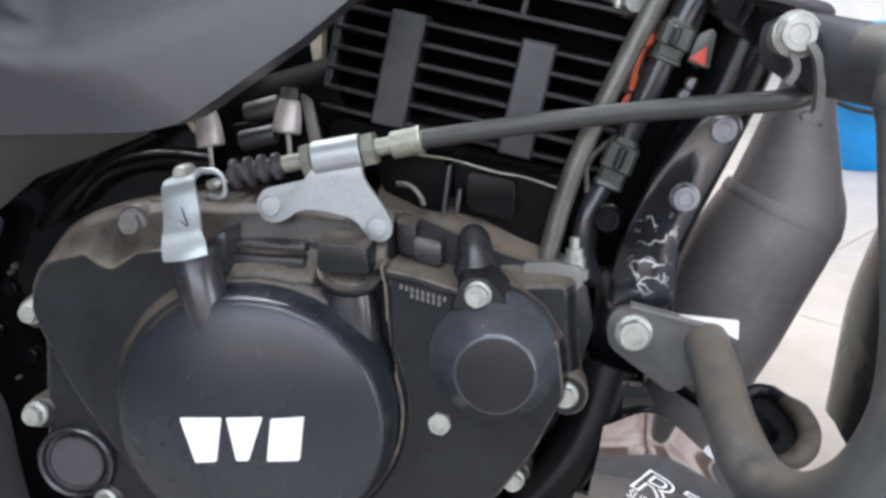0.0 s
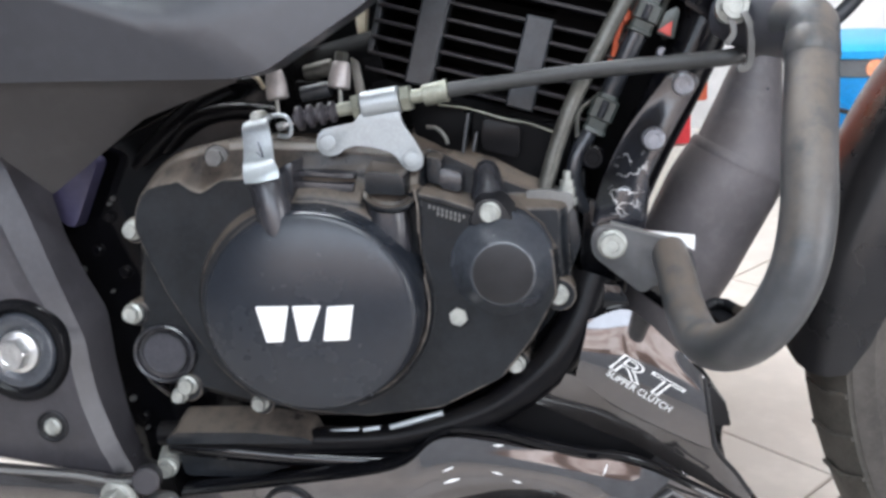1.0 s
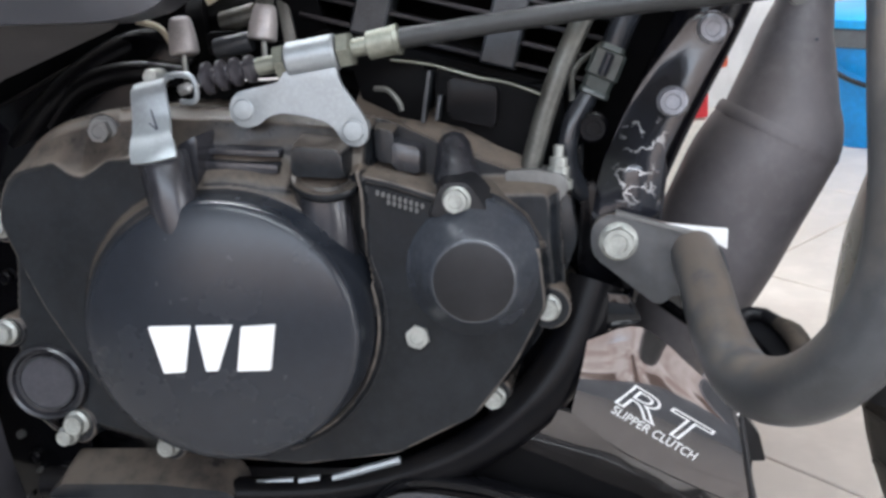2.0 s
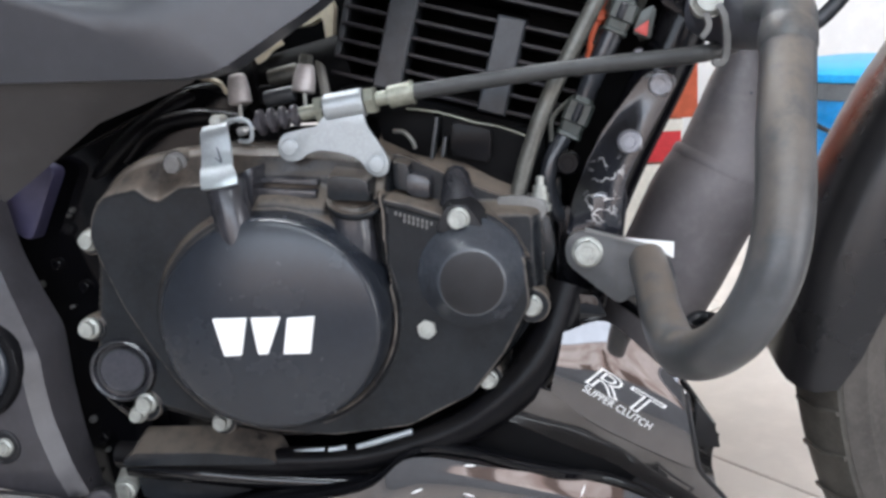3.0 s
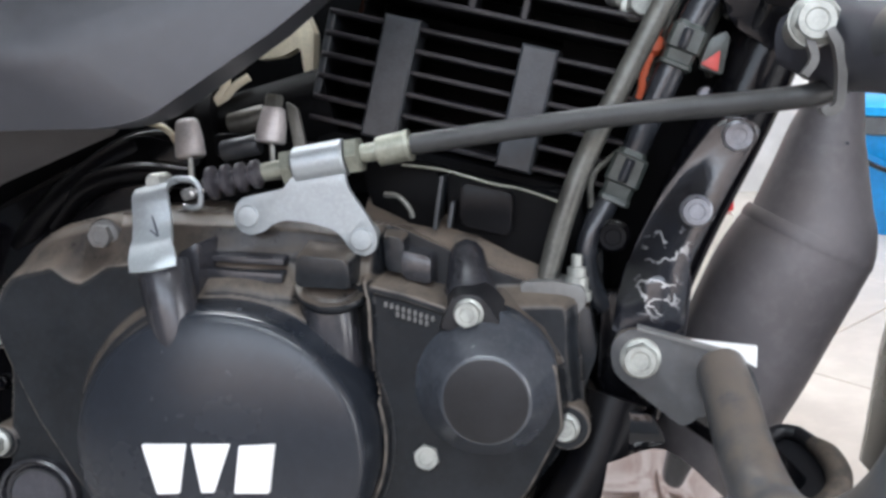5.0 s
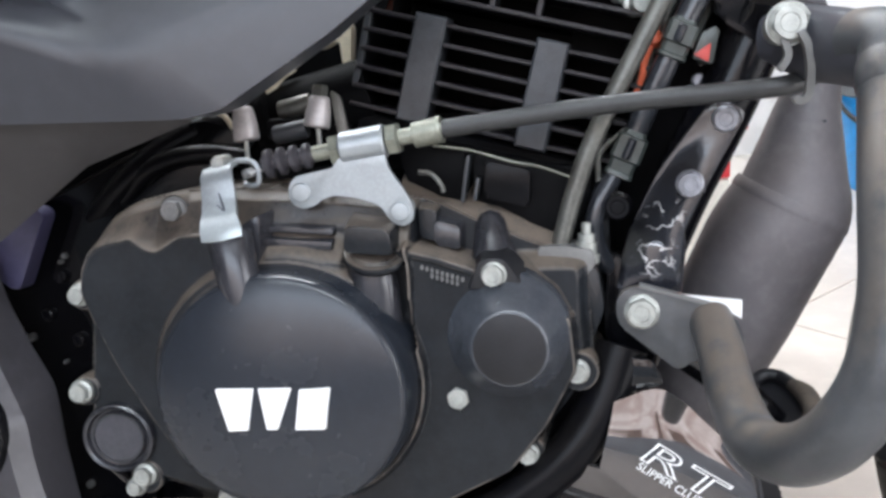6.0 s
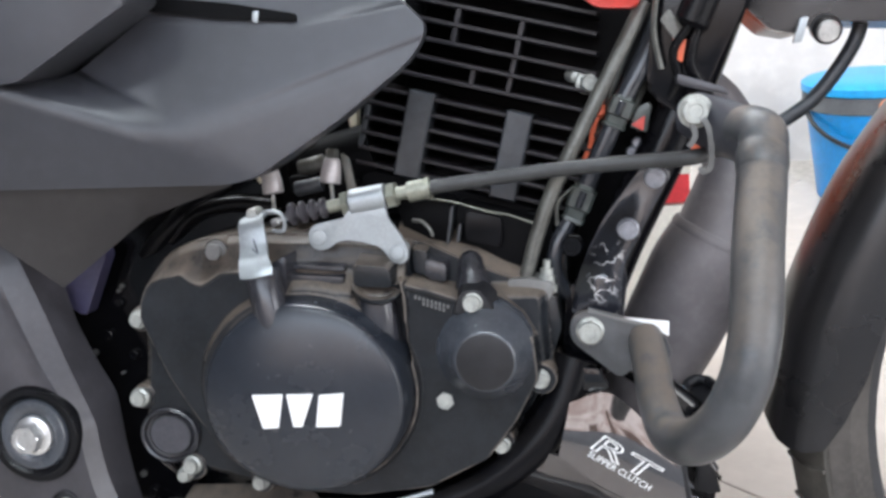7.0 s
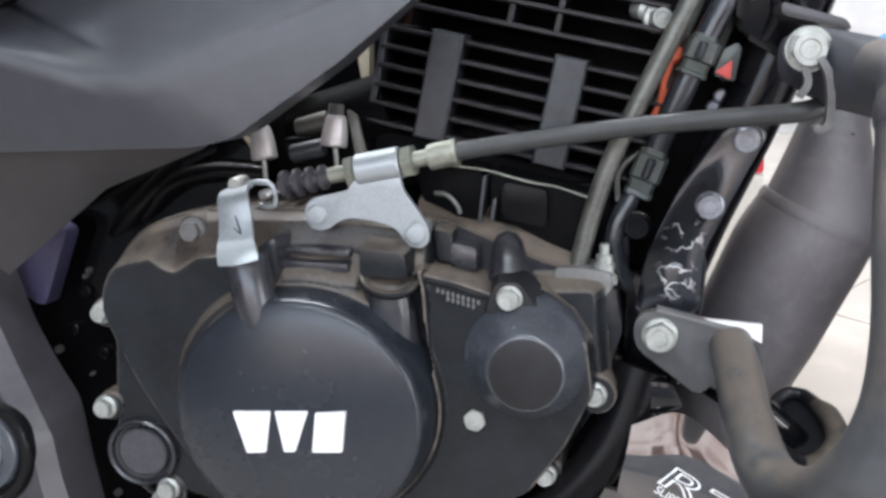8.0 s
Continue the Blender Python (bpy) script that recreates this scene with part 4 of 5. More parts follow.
def crash_guard():
    guard = part("crash_guard", tube([(190, -174, 499.6), (194.6, -186, 498.6), (197.6, -194, 495), (195.8, -203, 483), (194, -213, 470), (189, -238, 441), (186, -254, 412), (180, -262, 386), (169, -256, 362),
                                      (156, -236, 345), (145, -198, 336), (139, -160, 343), (136, -126, 357), (133, -104, 367)], 12.6, 28, 6,
                                     radii=[12.2, 12.8, 12.7, 12.7, 12.7, 12.7, 12.6, 12.4, 12, 11.6, 11.2, 11]), M_TUBE, bike, "matt black tubular crash guard dusted brown")
    part("upper_plate", flat_tube([(160, -108, 505), (169, -118, 504), (178, -138, 500), (189, -168, 496), (197, -192, 490)], (10, 15.5, 17, 16, 13), (5, 6.5, 8, 11, 12.6)), M_ARM, guard, "matt black flattened guard arm", angle=60)
    bolt(guard, 166.4, -145, 509.2, 9.0, 7.2, 7, M_BOLT, turn=12, washer=9.8)
    part("bolt_sleeve", lathe((166.4, -118, 508), (166.4, -146, 509.2), [(0, 8), (1, 8)], 24), M_BOLT, guard)
    part("arm_collar", lathe((196.8, -198, 490), (195.0, -207, 478), [(0, 12.4), (0.25, 13.3), (0.75, 13.5), (1, 12.6)], 40), M_TUBE, guard)
    part("lower_plate", prism(rounded([(86, 377), (90, 384.5), (98, 386), (113, 381.6), (136, 375), (146, 368), (150, 355), (140, 347), (126, 349), (117, 341), (87, 366)], 4), -109, -104, 1.2), M_TUBE, guard, "matt black lower guard plate")
    part("plate_flange", prism([(98, 386.8), (113, 382.4), (136, 375.8), (143, 371.4), (142, 370.4), (135.6, 374.2), (112.6, 380.8), (98, 385)], -109.6, -102, 0.3), M_ALLOY, guard)
    # glare on the plate's corner, painted as a white piece
    part("plate_glare", prism(rounded([(117, 380.6), (148.6, 376.8), (148.2, 367.4), (137, 374)], 0.5), -106, -103, 0.4), M_WHITE, guard, "white corner painted for glare")
    bolt(guard, 99, -109, 373, 9.0, 7.0, 8, M_BOLT, turn=20)
    def strap(line, half, y0, y1):
        pts = glide([(x, 0, z) for x, z in line], 5)
        left, right = [], []
        for i, p in enumerate(pts):
            d = (pts[min(i + 1, len(pts) - 1)] - pts[max(i - 1, 0)]).normalized()
            left.append((p.x - d.z * half, p.z + d.x * half))
            right.append((p.x + d.z * half, p.z - d.x * half))
        return prism(left + right[::-1], y0, y1, 0.5, 2)

    clip = part("cable_clip", strap([(170.0, 505.5), (173.1, 499.0), (174.2, 489.5), (173.6, 479.5), (171.8, 476.2), (169.0, 475.5), (167.9, 477.6)], 1.6, -156, -148), M_ALLOY, guard, "bent dull zinc cable clip", angle=60)
    part("clip_hook", strap([(163.9, 503.1), (165.7, 496.7), (165.0, 493.2), (162.0, 489.1)], 1.5, -150, -143), M_ALLOY, clip)


crash_guard()


def exhaust():
    line = [(206, 24, 498), (203.5, 24, 478), (199.5, 24, 461.5), (196.6, 24, 445), (193.2, 24, 426), (190, 24, 409), (182, 24, 395.5), (173.7, 24, 381.7), (154.3, 24, 343.8), (138, 24, 312), (118, 24, 270), (92, 22, 232), (0, 10, 205), (-160, 0, 205)]
    body = part("exhaust_chamber", tube(line, 30, 48, 6, radii=[13, 16, 20.5, 25, 30.5, 36.4, 38, 38.5, 37.5, 35, 27, 22, 19, 19]), M_EXHAUST, bike, "matt grey black exhaust chamber with a weld seam", angle=60)
    part("weld_seam", lathe((191.6, 24, 412), (188.2, 24, 405.6), [(0, 35.9), (0.3, 36.9), (0.7, 37.4), (1, 37.1)], 64), M_EXHAUST, body)
    part("header_pipe", tube([(206, 24, 496), (194, 24, 514), (172, 22, 530), (130, 12, 540)], 12, 20, 6), M_EXHAUST, body)
    part("stain_spot", disc_y(206, 459, [(2, 0.9), (0, 0.9)], 10), M_MARK, body)


exhaust()


def loft(rows):
    """A smooth skin through rows of points, with thickness."""
    bm = bmesh.new()
    grid = [[bm.verts.new(p) for p in glide(row, 6)] for row in zip(*[glide(col, 5) for col in zip(*rows)])]
    for a, b in zip(grid, grid[1:]):
        for i in range(len(a) - 1):
            bm.faces.new((a[i], a[i + 1], b[i + 1], b[i]))
    bmesh.ops.recalc_face_normals(bm, faces=bm.faces)
    bm.normal_update()
    back = [[bm.verts.new(v.co - v.normal * 3) for v in row] for row in grid]
    for p, q in zip(back, back[1:]):
        for i in range(len(p) - 1):
            bm.faces.new((p[i], q[i], q[i + 1], p[i + 1]))
    m, n = len(grid) - 1, len(grid[0]) - 1
    rim = [(0, i) for i in range(n)] + [(j, n) for j in range(m)] + [(m, i) for i in range(n, 0, -1)] + [(j, 0) for j in range(m, 0, -1)]
    for (j, i), (k, l) in zip(rim, rim[1:] + rim[:1]):
        bm.faces.new((grid[j][i], grid[k][l], back[k][l], back[j][i]))
    return bm


skin_of = {}


def belly():
    def side(mirror):
        k = -1 if mirror else 1

        def f(pts):
            return [(x, y * k, z) for x, y, z in pts]

        name = "belly_cowl"
        # upper panel, from the rear edge under the cover to the front edge
        upper = [f([(83.5, -110, 325.5), (81, -113, 314), (78, -114.8, 303), (75, -114.4, 291)]),
                 f([(108.5, -107, 331), (105, -112, 313), (101, -114.8, 295), (96, -114.2, 273.4)]),
                 f([(132, -107.2, 311), (128.5, -111.4, 296), (125, -113.6, 280), (121, -113.6, 259.6)]),
                 f([(151, -106.4, 291.4), (152, -109.4, 278), (151.6, -110.8, 263), (150, -110.6, 245)]),
                 f([(154.4, -106.0, 286), (156.4, -108.8, 270), (158.4, -110, 255), (161.4, -109.4, 240.4)])]
        panel = loft(upper)
        skin_of[name, mirror] = BVHTree.FromBMesh(panel)
        ob = part(name, panel, M_COWL, bike, "polished black belly cowl", angle=60)
        part("top_facet", prism(rounded([(86, 348), (103, 346), (109.5, 332.5), (83, 327)], 2), -103 if not mirror else 97, -97 if not mirror else 103, 1.2), M_LACQUER, ob)
        under = [f([(50, -111, 292), (42, -107, 282), (34, -103, 273)]),
                 f([(75, -114, 290.4), (65, -108, 277), (55, -102, 265.4)]),
                 f([(96, -113.8, 272.6), (91, -107.6, 261), (86, -101.6, 251.4)]),
                 f([(121, -113.2, 258.8), (115, -107.2, 249), (110, -101.4, 241.6)]),
                 f([(150, -110.2, 244.2), (141, -105.6, 233), (134, -101, 226.6)]),
                 f([(161.4, -109, 239.6), (163, -104.6, 224), (163, -100, 209.6)]),
                 f([(173, -103, 222), (178, -100, 211), (182, -97, 198.6)]),
                 f([(185, -98, 202.4), (189, -96, 197), (192, -94, 189)])]
        part("edge_trim", tube(f([(154.0, -106.6, 287), (156.2, -109.4, 270), (158.2, -110.6, 255), (161.4, -109.8, 240.4), (174, -101.8, 222.4), (186, -96.8, 202.8)]), 1.5, 8, 6), M_CAPDARK, ob)
        part("under_panel", loft(under), M_COWL, ob, angle=60)
        top = [(-190, -112, 214), (-120, -120, 226), (-40, -122, 240), (-10, -114, 259), (25, -111, 257), (51, -110.6, 250), (81, -110.4, 244), (104, -110, 239.6), (122, -109, 233.4), (150, -106, 218), (192, -95, 193)]
        lip = [f(top), f([(x, y - (8 if x < 100 else 4), z - 0.8) for x, y, z in top]), f([(x, y - (12 if x < 100 else 6), z - 3.6) for x, y, z in top])]
        part("panel_lip", loft(lip), M_LACQUER, ob, angle=60)
        lower = [f([(-190, -125, 209), (-120, -133, 221), (-40, -135, 235), (-8, -128, 254), (46, -124, 246), (108, -117, 234), (150, -113, 214), (190, -102, 189.4)]),
                 f([(-190, -124, 198), (-120, -131, 208), (-40, -134, 219), (-4, -130, 233), (48, -126.4, 229), (108, -120.6, 218), (150, -111.6, 201), (188, -99, 182)]),
                 f([(-190, -120, 188), (-120, -126, 194), (-40, -129, 202), (0, -124, 212), (50, -121, 211), (108, -121.4, 203), (150, -109, 189), (186, -94, 174)])]
        # the panel turns under the engine below its third row
        lower.append([(x, y * 0.9, z - 14) for x, y, z in lower[2]])
        lower.append([(x, y * 0.5, 154) for x, y, z in lower[2]])
        skin = loft(lower)
        tree = BVHTree.FromBMesh(skin)
        part("lower_panel", skin, M_COWL, ob, angle=60)
        if not mirror:
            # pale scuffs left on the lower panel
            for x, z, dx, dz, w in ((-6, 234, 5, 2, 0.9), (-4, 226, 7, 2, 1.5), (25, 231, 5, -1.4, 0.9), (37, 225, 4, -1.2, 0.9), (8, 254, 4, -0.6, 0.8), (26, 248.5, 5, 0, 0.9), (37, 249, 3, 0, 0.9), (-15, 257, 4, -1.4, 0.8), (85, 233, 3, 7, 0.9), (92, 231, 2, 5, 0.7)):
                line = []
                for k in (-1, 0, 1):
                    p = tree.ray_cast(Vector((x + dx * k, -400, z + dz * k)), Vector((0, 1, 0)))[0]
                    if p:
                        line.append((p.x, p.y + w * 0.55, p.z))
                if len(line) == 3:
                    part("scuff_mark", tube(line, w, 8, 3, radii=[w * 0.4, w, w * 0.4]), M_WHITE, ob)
        return ob

    right = side(False)
    side(True)
    ring = glide([(175, -36, 317), (184, -56, 314), (187, -76, 308), (181, -87, 301), (171, -88, 298), (158, -72, 301), (158, -44, 312), (166, -34, 317), (175, -36, 317)], 5)
    scoop = part("scoop_lip", tube(ring, 3.6, 14, 1, False), M_CAPDARK, right, "black rim round a dark opening")
    part("scoop_flange", tube([(180, -48, 315.6), (185, -58, 313.6), (187.4, -72, 309.6), (185.4, -82, 304.4), (179, -88.6, 300.4), (171, -89, 298)], 5.6, 14, 5, radii=[3.8, 5.6, 6, 6, 5.6, 3.8]), M_DUSTY, scoop, "dusty grey brown flange")
    # flat dark face for the shade inside the opening
    hole = bmesh.new()
    hole.faces.new([hole.verts.new((p.x, p.y + 2, p.z - 3)) for p in ring[:-1]])
    part("scoop_inside", hole, M_CAPDARK, scoop)
    # solid dark wedge, the shade of the vent's mouth put into its colour
    part("vent", prism(rounded([(108, 202.5), (132.5, 217.5), (139, 211.5), (119, 203)], 1.2), -122, -112, 0.6), M_CAPDARK, right, "dark piece for the shade in a triangular vent")
    part("vent_plate", slab([[(139.5, -118, 211), (155, -115, 203.5)], [(119.5, -123, 202.4), (148, -121, 196)]], 2), M_COWL, right)
    part("vent_frame", tube([(107, -121.5, 200), (133, -123, 218.5), (156, -121, 204), (150, -120, 196), (107, -121.5, 200)], 1.1, 8, 1, False), M_ALLOY, right, "pale rim of the vent")
    part("vent_bezel", slab([[(100, -115, 206), (109, -111, 219), (116.5, -107, 232)], [(106, -122, 208.6), (120, -116, 214.5), (135, -111, 220.4)]], 2), M_COWL, right, angle=60)
    # raised black patch for the shadowed hollow in the lower panel
    part("side_recess", prism(rounded([(-12, 192), (26, 212), (60, 214), (75, 204), (66, 190), (0, 176)], 6), -128, -110, 3), M_LACQUER, right)
    part("fin_tip", prism(rounded([(171.4, 236.0), (175.7, 229.5), (183.5, 218.5), (187.3, 201.3), (180.2, 200.9), (167.7, 202.6)], 1.5), 42, 52, 1), M_CAPDARK, right)
    # black sheet that paints the shade between the two panels
    part("recess", prism(rounded([(0, 262), (36, 276), (60, 266), (92, 251), (126, 236), (120, 229), (96, 233), (50, 240), (0, 248)], 3), -101, -92, 2), M_VOID, right, "black sheet for the shade between the panels")
    part("centre_keel", merge(box(-190, 150, -70, 70, 148, 175, 8)), M_CAPDARK, right)
    return right


cowl = belly()


def rails():
    rail = part("engine_rail", tube([(-205, -112, 249), (-141, -114, 248), (-97, -114, 246), (-46, -113, 248), (-7, -112, 257), (26, -110, 270), (56, -106, 292), (76, -98, 318), (88, -90, 350)], 8.5, 18, 6, radii=[8.5, 8.5, 8.5, 8.5, 9, 10.5, 12.5, 14, 14]), M_RAIL, bike, "satin black lower engine rail")
    part("rail_plate", prism2(rounded([(-197, 248), (-190, 254), (-136, 255), (-99, 251.6), (-94, 248), (-196, 246)], 3), rounded([(-196, 254), (-188, 265), (-134, 266), (-97, 260), (-92, 250), (-196, 244)], 3), -125, -104, 3, 3), M_CASE, rail, "dusty black rail plate")
    part("lower_tube", tube([(-200, -108, 239), (-150, -112, 236.4), (-100, -113, 233), (-41, -114, 232), (-14, -113, 236)], 6.4, 20, 6), M_LACQUER, rail)
    part("lower_web", prism(rounded([(-197, 240), (-86, 234), (-146, 217), (-192, 218)], 4), -110, -100, 2), M_CASE, rail)
    # bright bars for the light showing through the slots over the rail
    for x0, z0, x1, z1 in ((-94, 250.5, -66, 253), (-63, 253, -52, 254.5), (-45, 255, -10, 265)):
        part("rail_slot_light", tube([(x0, -116, z0 + 1), (x1, -115, z1 + 1)], 2.1, 8, 3), M_ZINC, rail)
    bolt(rail, -203, -112, 224, 6.6, 5.2, 7, M_BOLT, turn=12)
    part("spacer", lathe((-204, -100, 232), (-203, -112, 226), [(0, 7.5), (0.1, 8), (1, 7.5)], 20), M_BOLT, rail)
    part("cowl_mount", disc_y(-112, 204, [(-110, 18), (-134, 18), (-137, 16.6), (-136, 15), (-126, 14), (-124, 2)], 32), M_CAPDARK, rail)
    bolt(rail, -111, -126, 206, 8, 6, 9, M_STEEL, turn=12)


rails()


def rear_side():
    spar = part("frame_spar", prism(rounded([(-330, 420), (-301, 418), (-198, 464), (-150, 482), (-112, 470), (-150, 442), (-205, 424), (-226, 385), (-226, 300), (-205, 262), (-196, 200), (-262, 196), (-270, 326), (-296, 378), (-340, 392)], 8), -66, 40, 6, 3), M_GLOSS, bike, "gloss black frame spar")
    for x, z in ((-250, 392), (-243, 352), (-262, 368), (-236, 300), (-228, 272), (-240, 244), (-222, 236)):
        bolt(spar, x, -67, z, 4.2, 3, 4, M_FRAME, "small_bolt", random.uniform(0, 60))
    # white glints on the spar, given the shape of tiny pale screws
    for x, z, r in ((-275, 354, 2.6), (-246, 404.6, 1.8), (-249, 401, 1.4), (-247, 258, 2.4), (-238, 236, 1.6), (-247, 219, 1.6), (-253.5, 338, 1.2)):
        bolt(spar, x, -67, z, r, r * 0.7, 3, M_ALLOY, "speck_screw", random.uniform(0, 60))
    part("lower_frame", box(-246, -140, -58, 50, 140, 222, 8), M_FRAME, spar)
    part("heel_guard", prism(rounded([(-252, 226), (-216, 214), (-206, 150), (-244, 150)], 6), -104, -84, 3), M_LOWPLASTIC, spar)
    # black plate added to darken the gap between spar and shroud
    part("spar_backing", prism(rounded([(-350, 500), (-118, 508), (-100, 482), (-150, 450), (-210, 420), (-350, 390)], 8), -50, -38, 3), M_VOID, spar)
    part("spring_hook", tube([(-226, -80, 278), (-216, -84, 272), (-206, -84, 264)], 2.2, 8, 5), M_FRAME, spar)
    part("inner_panel", prism(rounded([(-287, 452), (-242, 434), (-265, 386), (-284, 400)], 6), -90, -76, 2), M_VIOLET, spar, "violet grey inner panel")
    inner = [(-350, 452), (-318, 447), (-302, 430), (-288, 393), (-276, 362), (-262, 335), (-254, 320), (-252, 297), (-248, 273), (-238, 244), (-228, 226), (-350, 246)]
    mid = [(-350, 464), (-306, 459), (-289, 436), (-276, 402), (-262, 361), (-250, 329), (-246, 318), (-244.5, 298), (-241, 278), (-231, 247), (-220, 224), (-350, 238)]
    outer = [(-350, 474), (-292, 463), (-277, 426), (-267, 384), (-256, 358), (-243, 333), (-241.5, 318), (-240, 296), (-236, 266), (-229, 236), (-222, 206), (-350, 230)]
    plate = part("footrest_plate", prism2(rounded(inner, 6), rounded(mid, 6), -135, -125, 1.0, 2), M_PLATE, bike, "matt grey footrest plate")
    part("plate_edge", prism2(rounded(mid, 6), rounded(outer, 6), -125, -98, 1.0, 2), M_PLATE, plate)
    hub = part("pivot_ring", disc_y(-287, 314, [(-124, 35), (-136, 35), (-139, 33), (-139, 29), (-136.4, 27), (-135.6, 24)], 64), M_RUBBER, plate, "black rubber ring round the swingarm pivot")
    part("pivot_washer", disc_y(-287, 314, [(-130, 26), (-137, 25.6), (-139, 24), (-139.6, 20), (-138, 16), (-136.6, 14)], 56), M_CAP, hub)
    bolt(hub, -286.4, -138, 314, 14, 9.8, 12, M_STEEL, "pivot_bolt", 5)
    # dark ring painting the shade of the bolt's recess
    part("bolt_recess", disc_y(-270.6, 261.6, [(-130, 11), (-136.2, 11), (-136.6, 10), (-135.4, 9)], 28), M_CAPDARK, plate)
    bolt(plate, -270, -135.5, 261.6, 6.0, 4.4, 4, M_BOLT, turn=10)
    hanger = part("footrest_hanger", flat_tube([(-350, -140, 224), (-290, -142, 223), (-250, -145, 222.5), (-222, -147, 221), (-206, -146, 224)], (15, 13.5, 12.5, 11, 8), (8, 8, 9, 10, 9)), M_COWL, plate, "dark polished footrest hanger", angle=60)
    # pale rod painting the highlight along the hanger's top edge
    part("hanger_highlight", tube([(-350, -146, 236), (-290, -148, 234.6), (-250, -150, 233.4), (-226, -152, 231), (-208, -151, 230)], 1.8, 10, 5), M_ALLOY, hanger)
    bolt(hanger, -217.6, -156, 221.6, 11.4, 8.6, 13, M_BOLT, "footrest_bolt", 15, (10, 0), 12)
    part("hanger_collar", lathe((-203, -140, 230), (-200, -153, 231), [(0, 8), (0.1, 9), (0.9, 9), (1, 7.6)], 24), M_PLATE, hanger)
    part("pedal_boss", lathe((-205, -132, 214), (-198, -140, 165), [(0, 8), (0.04, 12.5), (0.4, 24), (1, 32)], 36), M_ALLOY, plate, "grey alloy pedal boss")


rear_side()


def faceted(verts, faces, bevel, far):
    """A shell from a few flat facets, with softened creases, and its rim drawn back to depth far."""
    bm = bmesh.new()
    v = [bm.verts.new(p) for p in verts]
    for f in faces:
        bm.faces.new([v[i] for i in f])
    bmesh.ops.recalc_face_normals(bm, faces=bm.faces)
    crease = [e for e in bm.edges if len(e.link_faces) == 2 and e.calc_face_angle(0) > radians(2)]
    bmesh.ops.bevel(bm, geom=crease, offset=bevel, segments=7, affect="EDGES", profile=0.5, clamp_overlap=True)
    ext = bmesh.ops.extrude_edge_only(bm, edges=[e for e in bm.edges if len(e.link_faces) == 1])
    for g in ext["geom"]:
        if isinstance(g, bmesh.types.BMVert):
            g.co.y = far
    bmesh.ops.recalc_face_normals(bm, faces=bm.faces)
    bevel_sharp(bm, 2.2, 2, 45)
    return bm


def fairing():
    v = [(20, -150, 563), (-2, -156, 545), (-39, -164, 518), (-99, -170, 483), (-330, -176, 490), (-330, -190, 545), (-249, -188, 555), (-143, -178, 517),
         (-212, -160, 554), (-154, -152, 593), (-71, -155, 580), (-2, -150, 588), (-60, -150, 640), (-140, -160, 660)]
    shroud = part("side_shroud", faceted(v, [(6, 7, 3, 4, 5), (7, 0, 1, 2, 3), (6, 8, 7), (8, 9, 10, 11, 0, 7), (9, 13, 12, 11, 10)], 20, -143), M_FAIRING, bike, "matt grey plastic side shroud", angle=60)
    # black plate that paints the scoop's shaded inside
    part("scoop", prism(rounded([(-266, 545), (-200, 545), (-140, 600), (-150, 660), (-275, 610)], 3), -150, -135, 2), M_VOID, shroud, "black plate for the shade in the scoop opening")
    # slightly proud dark bar, painting the shade of a slot
    part("slot", prism(rounded([(-158, 591), (-160, 600), (-105, 591.5), (-63, 582), (-62, 577), (-112, 582.5)], 2), -158.5, -148, 1.2), M_VOID, shroud, "dark bar for the shade of a slot in the shroud")
    # a glint beside the slot, modelled as a small zinc chip
    part("stud", prism(rounded([(-88, 585), (-84.5, 585), (-86, 578), (-89, 579)], 0.8), -160, -150, 0.6), M_ZINC, shroud, "glint by the slot, shaped as a bright chip")
    part("upper_spar", prism(rounded([(-340, 548), (-226, 553), (-149, 594), (-149, 680), (-340, 680)], 5), -194, -130, 5, 3), M_FAIRING, shroud)
    low = slab([[(-104, -158, 490), (-165, -160, 491), (-250, -163, 492), (-326, -162, 494)], [(-118, -150, 484), (-176, -150, 476), (-240, -148, 456), (-283, -147, 450)], [(-146, -134, 482), (-186, -132, 464.5), (-226, -131, 436), (-252, -131, 418)]], 3)
    part("lower_panel", low, M_LOWPLASTIC, shroud, "grained lower panel, darkened for its downward face", angle=60)
    return shroud


fairing()


